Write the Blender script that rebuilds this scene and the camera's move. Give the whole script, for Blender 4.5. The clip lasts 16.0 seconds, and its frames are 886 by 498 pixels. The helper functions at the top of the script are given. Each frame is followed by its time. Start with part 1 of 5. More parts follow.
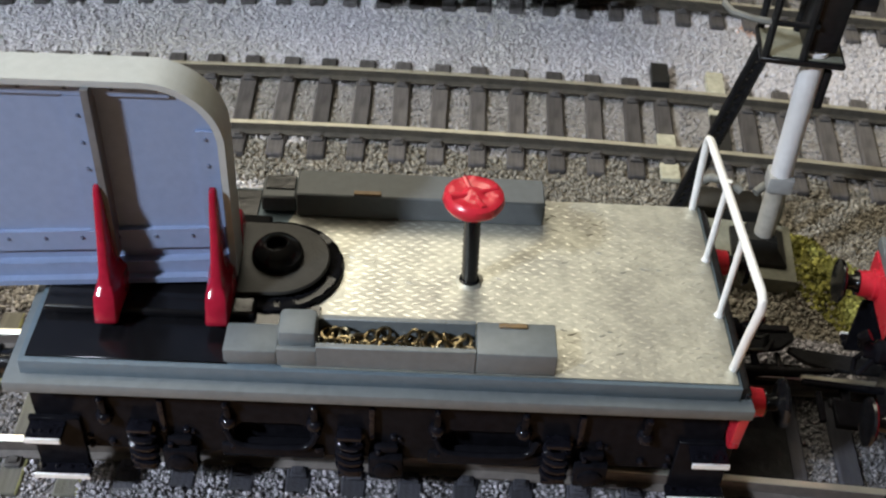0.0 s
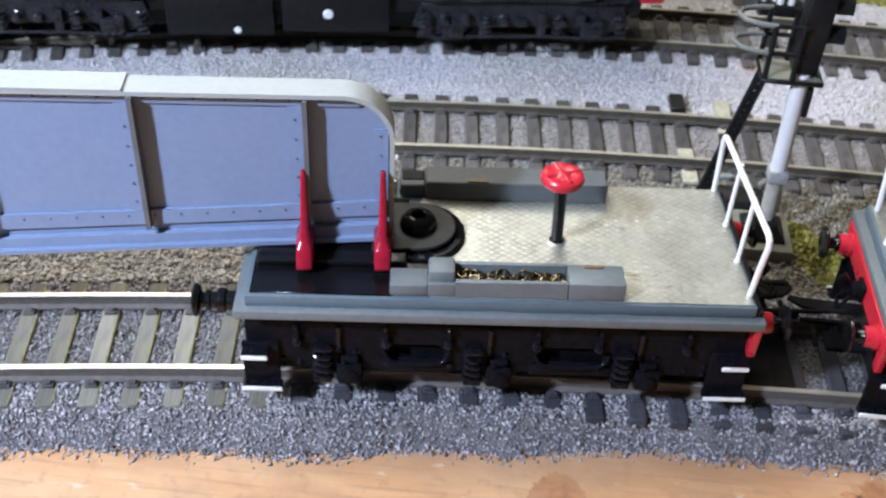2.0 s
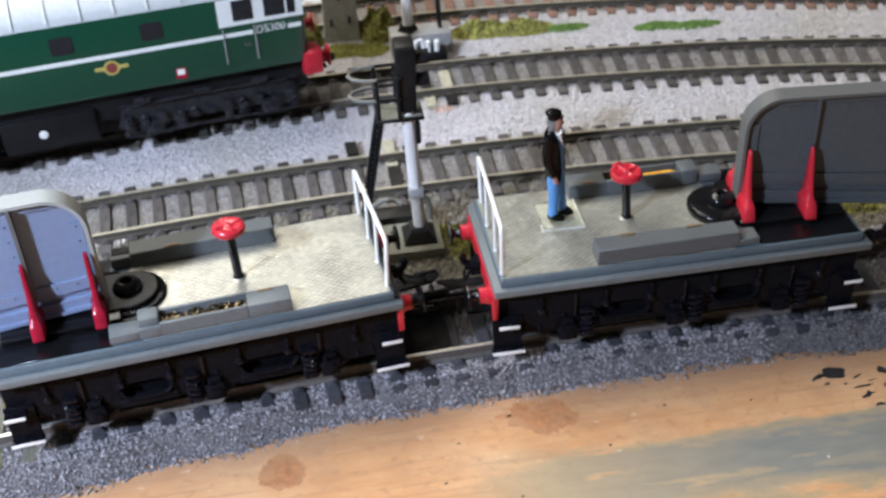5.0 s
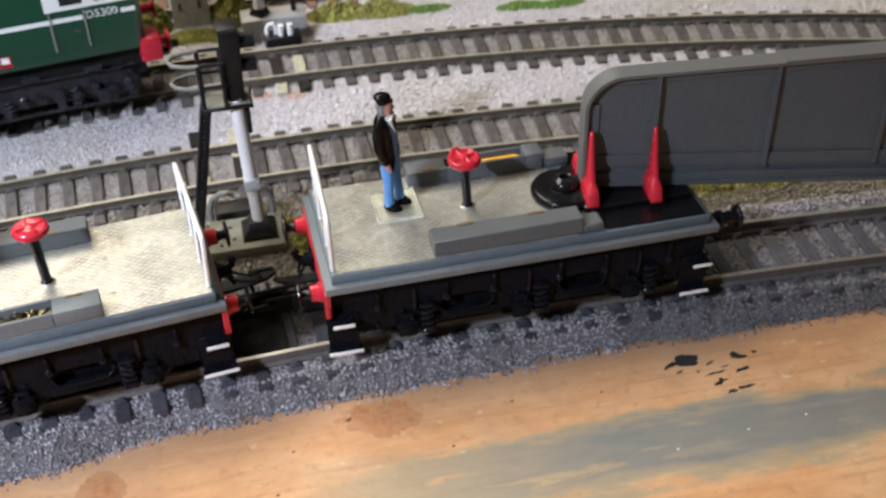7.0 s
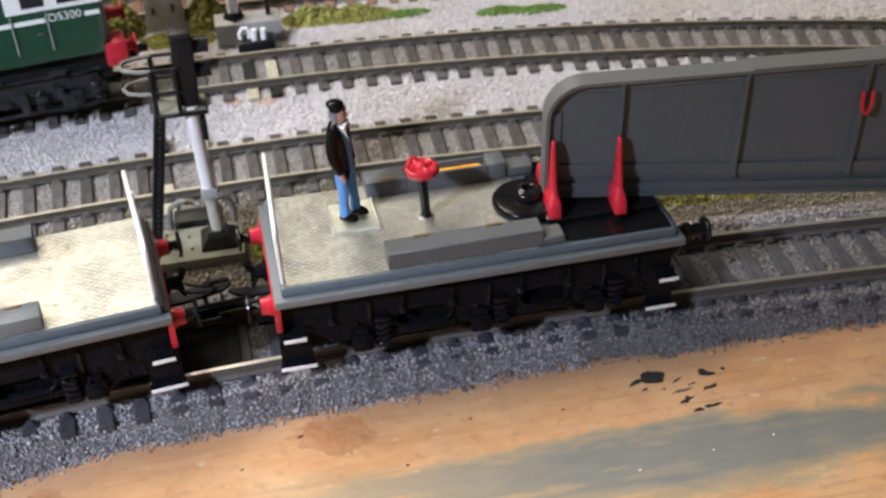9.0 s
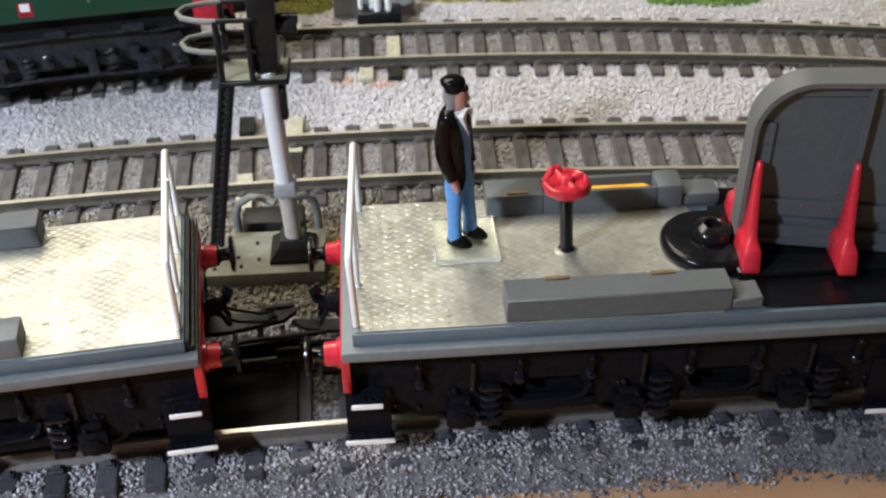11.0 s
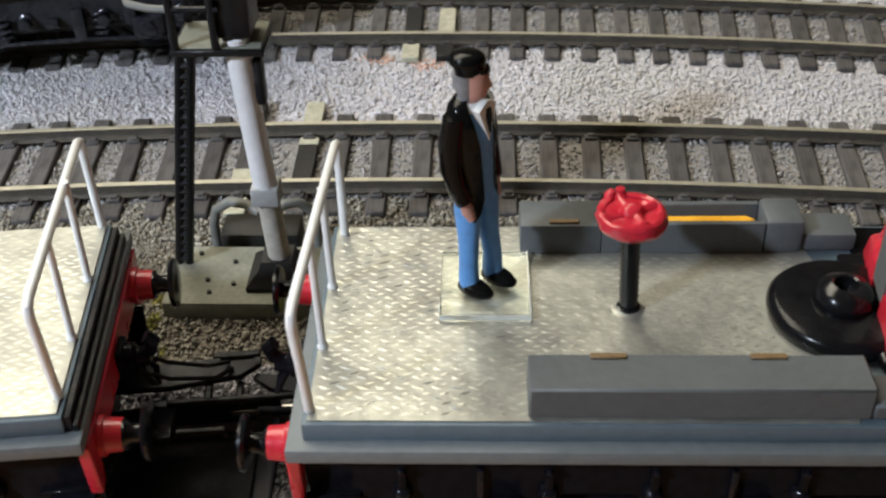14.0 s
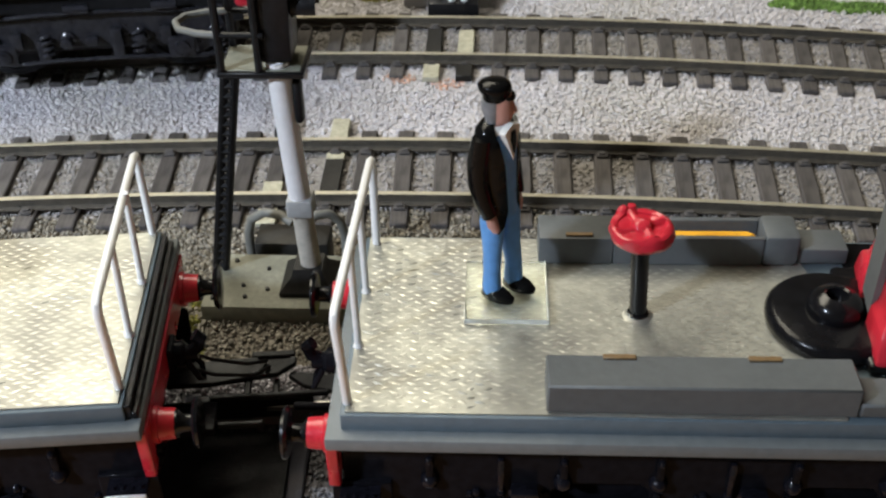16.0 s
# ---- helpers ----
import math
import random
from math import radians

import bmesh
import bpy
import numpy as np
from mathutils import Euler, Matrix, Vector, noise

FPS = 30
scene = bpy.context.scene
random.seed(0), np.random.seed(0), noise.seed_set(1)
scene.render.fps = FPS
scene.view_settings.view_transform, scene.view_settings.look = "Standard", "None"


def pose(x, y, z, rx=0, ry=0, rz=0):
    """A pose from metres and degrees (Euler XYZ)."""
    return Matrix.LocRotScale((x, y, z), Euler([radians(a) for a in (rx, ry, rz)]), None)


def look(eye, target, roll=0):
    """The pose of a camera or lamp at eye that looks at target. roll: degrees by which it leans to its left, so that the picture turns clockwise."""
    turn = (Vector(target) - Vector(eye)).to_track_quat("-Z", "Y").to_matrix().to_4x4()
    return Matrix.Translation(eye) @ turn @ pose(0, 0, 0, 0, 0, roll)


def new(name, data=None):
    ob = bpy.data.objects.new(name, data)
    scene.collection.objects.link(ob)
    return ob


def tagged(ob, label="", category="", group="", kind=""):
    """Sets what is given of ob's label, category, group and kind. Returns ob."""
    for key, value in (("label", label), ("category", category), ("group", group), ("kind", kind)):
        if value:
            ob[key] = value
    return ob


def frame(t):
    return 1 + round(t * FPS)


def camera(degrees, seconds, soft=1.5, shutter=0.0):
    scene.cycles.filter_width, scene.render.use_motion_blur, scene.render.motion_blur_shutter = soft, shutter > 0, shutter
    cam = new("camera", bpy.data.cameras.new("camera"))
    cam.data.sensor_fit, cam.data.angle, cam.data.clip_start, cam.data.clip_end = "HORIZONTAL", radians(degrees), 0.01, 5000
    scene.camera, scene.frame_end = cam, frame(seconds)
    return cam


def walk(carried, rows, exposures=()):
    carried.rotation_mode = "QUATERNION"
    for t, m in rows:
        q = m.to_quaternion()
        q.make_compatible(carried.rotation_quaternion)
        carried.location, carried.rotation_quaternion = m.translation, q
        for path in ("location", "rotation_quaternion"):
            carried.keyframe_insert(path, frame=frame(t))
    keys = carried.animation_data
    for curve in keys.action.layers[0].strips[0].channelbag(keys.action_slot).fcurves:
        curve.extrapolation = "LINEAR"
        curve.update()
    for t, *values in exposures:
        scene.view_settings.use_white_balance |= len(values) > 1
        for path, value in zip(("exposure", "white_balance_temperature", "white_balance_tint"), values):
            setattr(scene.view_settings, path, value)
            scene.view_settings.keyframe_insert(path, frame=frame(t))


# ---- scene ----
cam = camera(42.97, 16.0, soft=2.2)
cam.data.dof.use_dof, cam.data.dof.focus_distance, cam.data.dof.aperture_fstop = True, 0.14, 80.0
MM = 0.001  # everything below is written in millimetres: a 1:76 scale model railway
PATH = [
    (0, (-35.22, -97.28, 115.80), (-41.50, -23.32, 48.79), 3.65),
    (0.5, (-41.45, -104.45, 120.23), (-47.74, -30.22, 53.52), 4.06),
    (1, (-45.17, -115.40, 124.49), (-53.05, -39.99, 59.28), 3.98),
    (1.5, (-46.78, -130.32, 129.94), (-54.83, -53.70, 66.18), 3.16),
    (2, (-46.13, -144.04, 137.47), (-52.50, -66.77, 74.32), 2.75),
    (2.5, (-42.53, -157.27, 143.60), (-46.89, -79.01, 81.49), 2.07),
    (3, (-35.72, -169.29, 148.79), (-36.55, -90.40, 87.35), 1.23),
    (3.5, (-27.38, -179.59, 154.87), (-25.51, -100.36, 93.89), -0.58),
    (4, (-23.63, -186.57, 163.77), (-18.55, -106.84, 103.63), -1.39),
    (4.2, (-22.49, -189.80, 168.00), (-16.38, -109.46, 108.78), -2.02),
    (6.3, (-12.78, -184.81, 157.64), (2.11, -105.47, 98.61), -1.24),
    (6.5, (-10.54, -182.75, 157.62), (5.23, -104.13, 97.86), -1.04),
    (7, (-1.67, -181.11, 157.22), (14.80, -103.05, 96.92), -1.59),
    (7.5, (4.21, -180.17, 158.19), (22.06, -102.48, 97.80), -1.29),
    (8, (5.16, -180.13, 157.35), (23.28, -102.33, 97.20), -1.35),
    (8.2, (7.27, -180.18, 156.80), (24.85, -102.30, 96.59), -1.51),
    (10.3, (11.36, -149.74, 137.35), (23.04, -70.01, 78.14), -0.24),
    (10.5, (12.77, -142.47, 132.42), (22.57, -62.59, 73.06), -0.34),
    (11, (17.26, -126.23, 121.15), (21.87, -45.71, 62.03), -0.71),
    (11.5, (23.20, -108.66, 116.93), (23.09, -28.05, 57.75), -1.54),
    (12, (25.94, -101.01, 108.47), (24.09, -20.14, 49.69), -0.90),
    (12.5, (26.60, -91.39, 102.95), (23.55, -11.19, 43.30), -0.63),
    (13, (26.83, -86.80, 101.19), (22.94, -6.65, 41.51), -0.89),
    (13.5, (26.66, -84.78, 100.07), (22.77, -4.76, 40.23), -1.03),
    (14, (27.73, -85.20, 98.28), (24.05, -5.21, 38.38), -1.24),
    (14.5, (27.32, -84.97, 98.87), (24.31, -5.19, 38.65), -0.71),
    (15, (26.49, -86.10, 101.03), (22.84, -5.92, 41.39), -0.54),
    (15.5, (27.97, -90.18, 102.89), (23.16, -9.61, 43.86), -0.90),
    (16, (26.06, -93.71, 104.09), (21.80, -13.06, 45.13), -0.74),
]
EXPOSURES = [(0.0, -0.32, 7200, 6), (1.0, 0.14, 6700, 10), (4.0, 0.12, 6150, 8), (6.3, 0.14, 6900, 12), (8.2, 0.16, 6950, 12), (10.5, 0.28, 6950, 9), (12.0, -0.08, 7050, 6), (16.0, -0.12, 7000, 6)]
walk(cam, [(t, look(Vector(e) * MM, Vector(a) * MM, r)) for t, e, a, r in PATH], EXPOSURES)

# ---- light: a closed room with two unseen lamps, one overhead, one near at left ----
world = bpy.data.worlds.new("room_air")
scene.world = world
world.use_nodes = True
world.node_tree.nodes["Background"].inputs[0].default_value = (0.75, 0.82, 1.0, 1)
world.node_tree.nodes["Background"].inputs[1].default_value = 0.25


def area_lamp(name, eye, target, w, h, watts, colour, spread=180):
    d = bpy.data.lights.new(name, "AREA")
    d.shape, d.size, d.size_y, d.energy, d.color = "RECTANGLE", w, h, watts, colour
    d.spread = radians(spread)
    ob = new(name, d)
    ob.matrix_world = look(eye, target)
    return ob


area_lamp("ceiling_lamp", (-0.53, 0.48, 1.08), (-0.02, 0.05, 0.0), 1.35, 0.5, 21.0, (1.0, 0.95, 0.86))
area_lamp("desk_lamp", (-0.40, -0.33, 0.40), (-0.13, 0.0, 0.03), 0.042, 0.042, 0.6, (0.66, 0.77, 1.0), 52)

# ---- materials ----


def material(name, base, rough=0.5, metal=0.0, vary=0.15, scale=900.0, bump=0.0, bump_scale=2500.0, spec=0.5, coat=0.0,
             second=None, second_scale=150.0, second_amount=0.5, island=0.0, objrand=0.0, rough_vary=0.0, stretch=1.0):
    """Principled surface with a fine and a coarse variation of colour, and fine relief. Scales are per metre."""
    m = bpy.data.materials.new(name)
    m.use_nodes = True
    nt = m.node_tree
    p = nt.nodes["Principled BSDF"]
    p.inputs["Roughness"].default_value, p.inputs["Metallic"].default_value = rough, metal
    p.inputs["Specular IOR Level"].default_value = spec
    p.inputs["Coat Weight"].default_value = coat
    p.inputs["Coat Roughness"].default_value = 0.12
    tc = nt.nodes.new("ShaderNodeTexCoord")

    def noise_node(s, detail=4.0):
        n = nt.nodes.new("ShaderNodeTexNoise")
        n.inputs["Scale"].default_value, n.inputs["Detail"].default_value = s, detail
        nt.links.new(tc.outputs["Object"], n.inputs["Vector"])
        return n

    def mix(a, b, fac, blend="MIX"):
        x = nt.nodes.new("ShaderNodeMix")
        x.data_type, x.blend_type = "RGBA", blend
        for socket, v in ((x.inputs[6], a), (x.inputs[7], b), (x.inputs[0], fac)):
            if isinstance(v, (int, float)):
                socket.default_value = v
            elif isinstance(v, tuple):
                socket.default_value = (*v, 1)
            else:
                nt.links.new(v, socket)
        return x.outputs[2]

    def ramp(src, lo, hi):
        r = nt.nodes.new("ShaderNodeMapRange")
        r.inputs[1].default_value, r.inputs[2].default_value = lo, hi
        nt.links.new(src, r.inputs[0])
        return r.outputs[0]

    fine = noise_node(scale)
    if stretch != 1.0:
        along = nt.nodes.new("ShaderNodeMapping")
        along.inputs["Scale"].default_value = (1, stretch, 1)
        nt.links.new(tc.outputs["Object"], along.inputs[0])
        nt.links.new(along.outputs[0], fine.inputs["Vector"])
    dark, light = tuple(c * (1 - vary) for c in base), tuple(min(1, c * (1 + vary)) for c in base)
    col = mix(dark, light, ramp(fine.outputs[0], 0.3, 0.7))
    coarse = noise_node(second_scale, 5.0)
    if second:
        mask = nt.nodes.new("ShaderNodeMath")
        mask.operation = "MULTIPLY"
        nt.links.new(ramp(coarse.outputs[0], 0.45, 0.68), mask.inputs[0])
        mask.inputs[1].default_value = second_amount
        col = mix(col, second, mask.outputs[0])
    if island or objrand:
        if island:
            g = nt.nodes.new("ShaderNodeNewGeometry")
            src, amount = g.outputs["Random Per Island"], island
        else:
            g = nt.nodes.new("ShaderNodeObjectInfo")
            src, amount = g.outputs["Random"], objrand
        hsv = nt.nodes.new("ShaderNodeHueSaturation")
        r = nt.nodes.new("ShaderNodeMapRange")
        r.inputs[3].default_value, r.inputs[4].default_value = 1 - amount, 1 + amount
        nt.links.new(src, r.inputs[0])
        nt.links.new(r.outputs[0], hsv.inputs["Value"])
        nt.links.new(col, hsv.inputs["Color"])
        col = hsv.outputs[0]
    nt.links.new(col, p.inputs["Base Color"])
    if rough_vary:
        r = nt.nodes.new("ShaderNodeMapRange")
        r.inputs[3].default_value, r.inputs[4].default_value = max(0.02, rough - rough_vary), min(1, rough + rough_vary)
        nt.links.new(coarse.outputs[0], r.inputs[0])
        nt.links.new(r.outputs[0], p.inputs["Roughness"])
    if bump:
        b = nt.nodes.new("ShaderNodeBump")
        b.inputs["Strength"].default_value, b.inputs["Distance"].default_value = bump, 0.0003
        nt.links.new(noise_node(bump_scale, 3.0).outputs[0], b.inputs["Height"])
        nt.links.new(b.outputs[0], p.inputs["Normal"])
    return m


M_BLACK = material("black_gloss_paint", (0.006, 0.006, 0.007), 0.2, vary=0.3, spec=0.35, bump=0.12, bump_scale=900, rough_vary=0.1)
M_FRAME = material("black_frame_paint", (0.007, 0.007, 0.009), 0.16, vary=0.3, spec=0.035, bump=0.12, bump_scale=900, rough_vary=0.1)
M_BLACKM = material("black_satin_plastic", (0.010, 0.010, 0.011), 0.36, vary=0.3, spec=0.22, bump=0.3, bump_scale=1100)
M_TAN_BLACK = material("weathered_black_plate", (0.016, 0.0155, 0.014), 0.45, spec=0.22, vary=0.3, bump=0.15, second=(0.03, 0.027, 0.024), rough_vary=0.12)
M_PART = material("glossy_black_casting", (0.007, 0.007, 0.010), 0.1, vary=0.3, spec=0.2, bump=0.45, bump_scale=1300)
M_COAT = material("black_coat_paint", (0.005, 0.005, 0.005), 0.13, vary=0.3, spec=0.14, bump=0.25, bump_scale=700)
M_DISC = material("gloss_black_disc_paint", (0.006, 0.006, 0.007), 0.22, vary=0.3, spec=0.18, bump=0.1, bump_scale=700, rough_vary=0.1)
M_GREY = material("grey_enamel", (0.099, 0.108, 0.112), 0.5, spec=0.3, vary=0.08, bump=0.12, bump_scale=1500, second=(0.118, 0.126, 0.129), rough_vary=0.1)
M_BLUEGREY = material("blue_grey_enamel", (0.105, 0.142, 0.168), 0.45, spec=0.4, vary=0.08, bump=0.12, bump_scale=1500, second=(0.12, 0.155, 0.178), rough_vary=0.1)
M_LIP = material("mid_grey_footplate_enamel", (0.135, 0.152, 0.158), 0.48, spec=0.4, vary=0.1, bump=0.15, bump_scale=900, second=(0.165, 0.18, 0.182), second_scale=120, rough_vary=0.1)
# left girder's two tones: cool lamp light is partly put into the colour
M_LAVENDER = material("lit_blue_grey_paint", (0.19, 0.248, 0.378), 0.55, spec=0.35, vary=0.05, bump=0.1, bump_scale=1300, second=(0.21, 0.264, 0.392))
M_PALEGREY = material("lit_pale_grey_paint", (0.36, 0.38, 0.375), 0.55, vary=0.06, bump=0.1, second=(0.40, 0.41, 0.40))
# darker than the girder's face: the ribs' shade is put into this grey
M_RIB = material("rib_paint_with_shade", (0.12, 0.125, 0.135), 0.5, vary=0.15, bump=0.1, second=(0.09, 0.085, 0.08), second_scale=200)
# rivets darkened to stand for their small shadows
M_RIVET = material("shade_dark_rivet", (0.10, 0.125, 0.19), 0.5, vary=0.2)
M_DARKGREY = material("dark_grey_enamel", (0.083, 0.097, 0.108), 0.55, spec=0.35, vary=0.08, bump=0.12, bump_scale=1300, second=(0.093, 0.107, 0.118))
M_MIDGREY = material("mid_grey_enamel", (0.115, 0.12, 0.118), 0.5, vary=0.06, bump=0.1, second=(0.13, 0.13, 0.128))
M_RED = material("red_gloss_paint", (0.52, 0.022, 0.04), 0.28, vary=0.1, bump=0.15, bump_scale=1200, second=(0.5, 0.02, 0.03), rough_vary=0.1)
M_DKRED = material("crimson_gloss_paint", (0.33, 0.01, 0.03), 0.16, vary=0.12, bump=0.15, bump_scale=1200)
M_WHITE = material("white_gloss_paint", (0.82, 0.82, 0.80), 0.3, vary=0.04, bump=0.12, bump_scale=1500)
M_POSTWHITE = material("white_post_paint", (0.84, 0.83, 0.83), 0.45, vary=0.05, bump=0.15, second=(0.72, 0.70, 0.68))
M_DECK = material("bright_aluminium_foil", (0.445, 0.445, 0.39), 0.48, metal=0.66, vary=0.14, scale=700, bump=0.34, bump_scale=480, second=(0.26, 0.255, 0.235), second_scale=130, second_amount=0.75, rough_vary=0.14)
M_TREAD = material("raised_aluminium_tread", (0.54, 0.535, 0.48), 0.34, metal=0.74, vary=0.15, scale=700, bump=0.1, bump_scale=1500)
M_BRASS = material("brass_chain", (0.25, 0.20, 0.115), 0.34, metal=1.0, vary=0.25, second=(0.12, 0.08, 0.04), second_scale=700, second_amount=0.8)
M_BROWN = material("brown_tag_paint", (0.17, 0.105, 0.045), 0.5, vary=0.2)
M_YELLOW = material("yellow_orange_paint", (0.85, 0.42, 0.03), 0.4, vary=0.08)
M_STEEL = material("dull_steel", (0.45, 0.45, 0.44), 0.3, metal=1.0, vary=0.2, bump=0.1)
M_RAILTOP = material("polished_rail_head", (0.52, 0.48, 0.37), 0.38, metal=0.6, vary=0.12, scale=500)
M_RAILBRIGHT = material("bright_front_rail_head", (0.80, 0.76, 0.66), 0.3, metal=0.85, vary=0.06, scale=500)
M_RAILDUST = material("dusty_taupe_rail_side", (0.115, 0.098, 0.088), 0.65, vary=0.2, bump=0.15, second=(0.09, 0.075, 0.062))
M_RAILSIDE = material("rusty_rail_side", (0.07, 0.06, 0.046), 0.65, vary=0.25, bump=0.15, second=(0.12, 0.098, 0.068))
M_SLEEPER_A = material("weathered_olive_sleeper", (0.16, 0.153, 0.134), 0.75, spec=0.3, stretch=0.1, vary=0.22, scale=1600, bump=0.3, objrand=0.3, second=(0.19, 0.185, 0.125), second_scale=220)
M_SLEEPER_D = material("shade_grey_sleeper", (0.055, 0.055, 0.066), 0.8, spec=0.12, stretch=0.1, vary=0.2, scale=1600, bump=0.3, objrand=0.3, second=(0.08, 0.075, 0.075), second_scale=250)
M_SLEEPER_B = material("dark_brown_sleeper", (0.078, 0.071, 0.069), 0.8, spec=0.2, stretch=0.1, vary=0.3, scale=1600, bump=0.3, objrand=0.25, second=(0.12, 0.11, 0.10), second_scale=250)
M_SLEEPER_E = material("olive_yellow_sleeper_edge", (0.33, 0.32, 0.15), 0.8, vary=0.35, scale=900)
M_CHAIR = material("dark_rail_chair", (0.075, 0.07, 0.068), 0.7, spec=0.2, vary=0.3, bump=0.2)
M_SLEEPER_C = material("pale_sleeper", (0.42, 0.40, 0.30), 0.8, vary=0.2, bump=0.3)
M_STONE_A = material("blue_grey_granite_chips", (0.32, 0.303, 0.322), 0.6, vary=0.3, scale=1500, island=0.62, bump=0.3, bump_scale=5000)
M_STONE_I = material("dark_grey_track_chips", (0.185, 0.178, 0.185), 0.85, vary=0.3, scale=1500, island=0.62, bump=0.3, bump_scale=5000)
M_STONE_B = material("brown_grey_fine_chips", (0.225, 0.205, 0.168), 0.85, vary=0.3, scale=1500, island=0.5, bump=0.3, bump_scale=5000)
M_STONE_D = material("beige_grey_gravel", (0.46, 0.43, 0.40), 0.8, vary=0.3, scale=1500, island=0.5, bump=0.3, bump_scale=5000)
M_STONE_T = material("grey_track_infill_chips", (0.275, 0.258, 0.25), 0.85, vary=0.2, scale=1200, island=0.35, second=(0.24, 0.225, 0.17), second_scale=30, second_amount=0.6, bump=0.3, bump_scale=5000)
M_STONE_C = material("pale_grey_chips", (0.525, 0.505, 0.515), 0.85, vary=0.14, scale=1200, island=0.2, second=(0.44, 0.41, 0.32), second_scale=24, second_amount=0.6, bump=0.3, bump_scale=5000)
# bed toned well below its chips, for shade in the gaps between them
M_BED_A = material("grey_ballast_bed", (0.13, 0.125, 0.13), 0.9, vary=0.45, scale=1400, bump=0.8, bump_scale=1500)
M_BED_B = material("brown_ballast_bed", (0.15, 0.13, 0.105), 0.9, vary=0.45, scale=1500, bump=0.8, bump_scale=1700, second=(0.22, 0.19, 0.14), second_scale=60)
M_BED_T = material("grey_brown_ballast_bed", (0.23, 0.215, 0.205), 0.9, vary=0.4, scale=1500, bump=0.8, bump_scale=1700, second=(0.17, 0.15, 0.12), second_scale=60)
M_CONDUIT = material("dull_olive_conduit", (0.15, 0.15, 0.135), 0.55, vary=0.15, bump=0.15)
M_BED_C = material("pale_ballast_bed", (0.50, 0.48, 0.50), 0.9, vary=0.3, scale=1300, bump=0.8, bump_scale=1500, second=(0.30, 0.28, 0.25), second_scale=40)
M_MOSS = material("yellow_green_flock", (0.25, 0.24, 0.06), 0.95, vary=0.4, scale=1500, island=0.5, second=(0.15, 0.155, 0.035), second_scale=300)
M_GRASS = material("bright_green_flock", (0.12, 0.21, 0.045), 0.95, vary=0.35, scale=1500, island=0.45)
M_CONCRETE = material("olive_grey_concrete", (0.215, 0.215, 0.17), 0.75, vary=0.15, scale=1200, bump=0.3, second=(0.15, 0.15, 0.115), second_scale=180)
M_GREYMETAL = material("grey_conduit_paint", (0.34, 0.34, 0.33), 0.5, vary=0.1, bump=0.1)
M_DUSTPOST = material("dusty_cream_post_paint", (0.44, 0.41, 0.355), 0.6, vary=0.15, bump=0.2, second=(0.33, 0.30, 0.25), second_scale=260)
M_GREEN = material("loco_green_paint", (0.008, 0.075, 0.04), 0.32, vary=0.08, bump=0.05, coat=0.2)
M_ROOF = material("pale_grey_roof_paint", (0.52, 0.55, 0.55), 0.5, vary=0.06, bump=0.08)
M_CREAM = material("white_lining", (0.82, 0.83, 0.80), 0.45, vary=0.03)
M_GOLD = material("gold_lining", (0.52, 0.42, 0.12), 0.45, vary=0.1)
M_CREST = material("crest_red", (0.22, 0.05, 0.04), 0.5, vary=0.2)
M_UNDER = material("grimy_black_underframe", (0.016, 0.016, 0.02), 0.22, vary=0.4, spec=0.5, bump=0.4, bump_scale=900, second=(0.035, 0.035, 0.038), second_scale=200)
M_DARKGLASS = material("smoked_window", (0.02, 0.02, 0.024), 0.12, vary=0.2)
M_SKIN = material("painted_flesh", (0.50, 0.26, 0.21), 0.5, vary=0.08)
M_JEAN = material("bright_blue_paint", (0.10, 0.29, 0.62), 0.5, vary=0.12, scale=700, bump=0.15, bump_scale=900)
M_HAIR = material("grey_hair_paint", (0.22, 0.225, 0.235), 0.6, vary=0.25)
M_STONEWALL = material("grey_stone_block", (0.50, 0.50, 0.475), 0.85, vary=0.2, scale=500, bump=0.6, bump_scale=700)
M_RUST = material("red_brown_sleeper", (0.20, 0.115, 0.085), 0.85, vary=0.3, objrand=0.25)
M_ORANGE = material("orange_terracotta_chips", (0.60, 0.38, 0.28), 0.9, vary=0.3, island=0.3)
M_WALLPAINT = material("taupe_wall_paint", (0.30, 0.29, 0.27), 0.9, vary=0.04, scale=20, bump=0.1, bump_scale=200)
M_CEIL = material("off_white_ceiling_paint", (0.55, 0.55, 0.53), 0.9, vary=0.03, scale=20)
M_CARPET = material("brown_carpet", (0.16, 0.13, 0.11), 0.95, vary=0.3, scale=300, bump=0.5, bump_scale=400)


def acrylic():
    m = bpy.data.materials.new("clear_acrylic")
    m.use_nodes = True
    p = m.node_tree.nodes["Principled BSDF"]
    p.inputs["Base Color"].default_value = (0.86, 0.88, 0.84, 1)
    p.inputs["Transmission Weight"].default_value, p.inputs["Roughness"].default_value, p.inputs["IOR"].default_value = 1.0, 0.06, 1.45
    return m


def sawn_acrylic():
    m = bpy.data.materials.new("frosted_acrylic_edge")
    m.use_nodes = True
    p = m.node_tree.nodes["Principled BSDF"]
    p.inputs["Base Color"].default_value = (0.9, 0.92, 0.86, 1)
    p.inputs["Transmission Weight"].default_value, p.inputs["Roughness"].default_value = 0.35, 0.5
    return m


M_ACRYLIC, M_SAWN = acrylic(), sawn_acrylic()


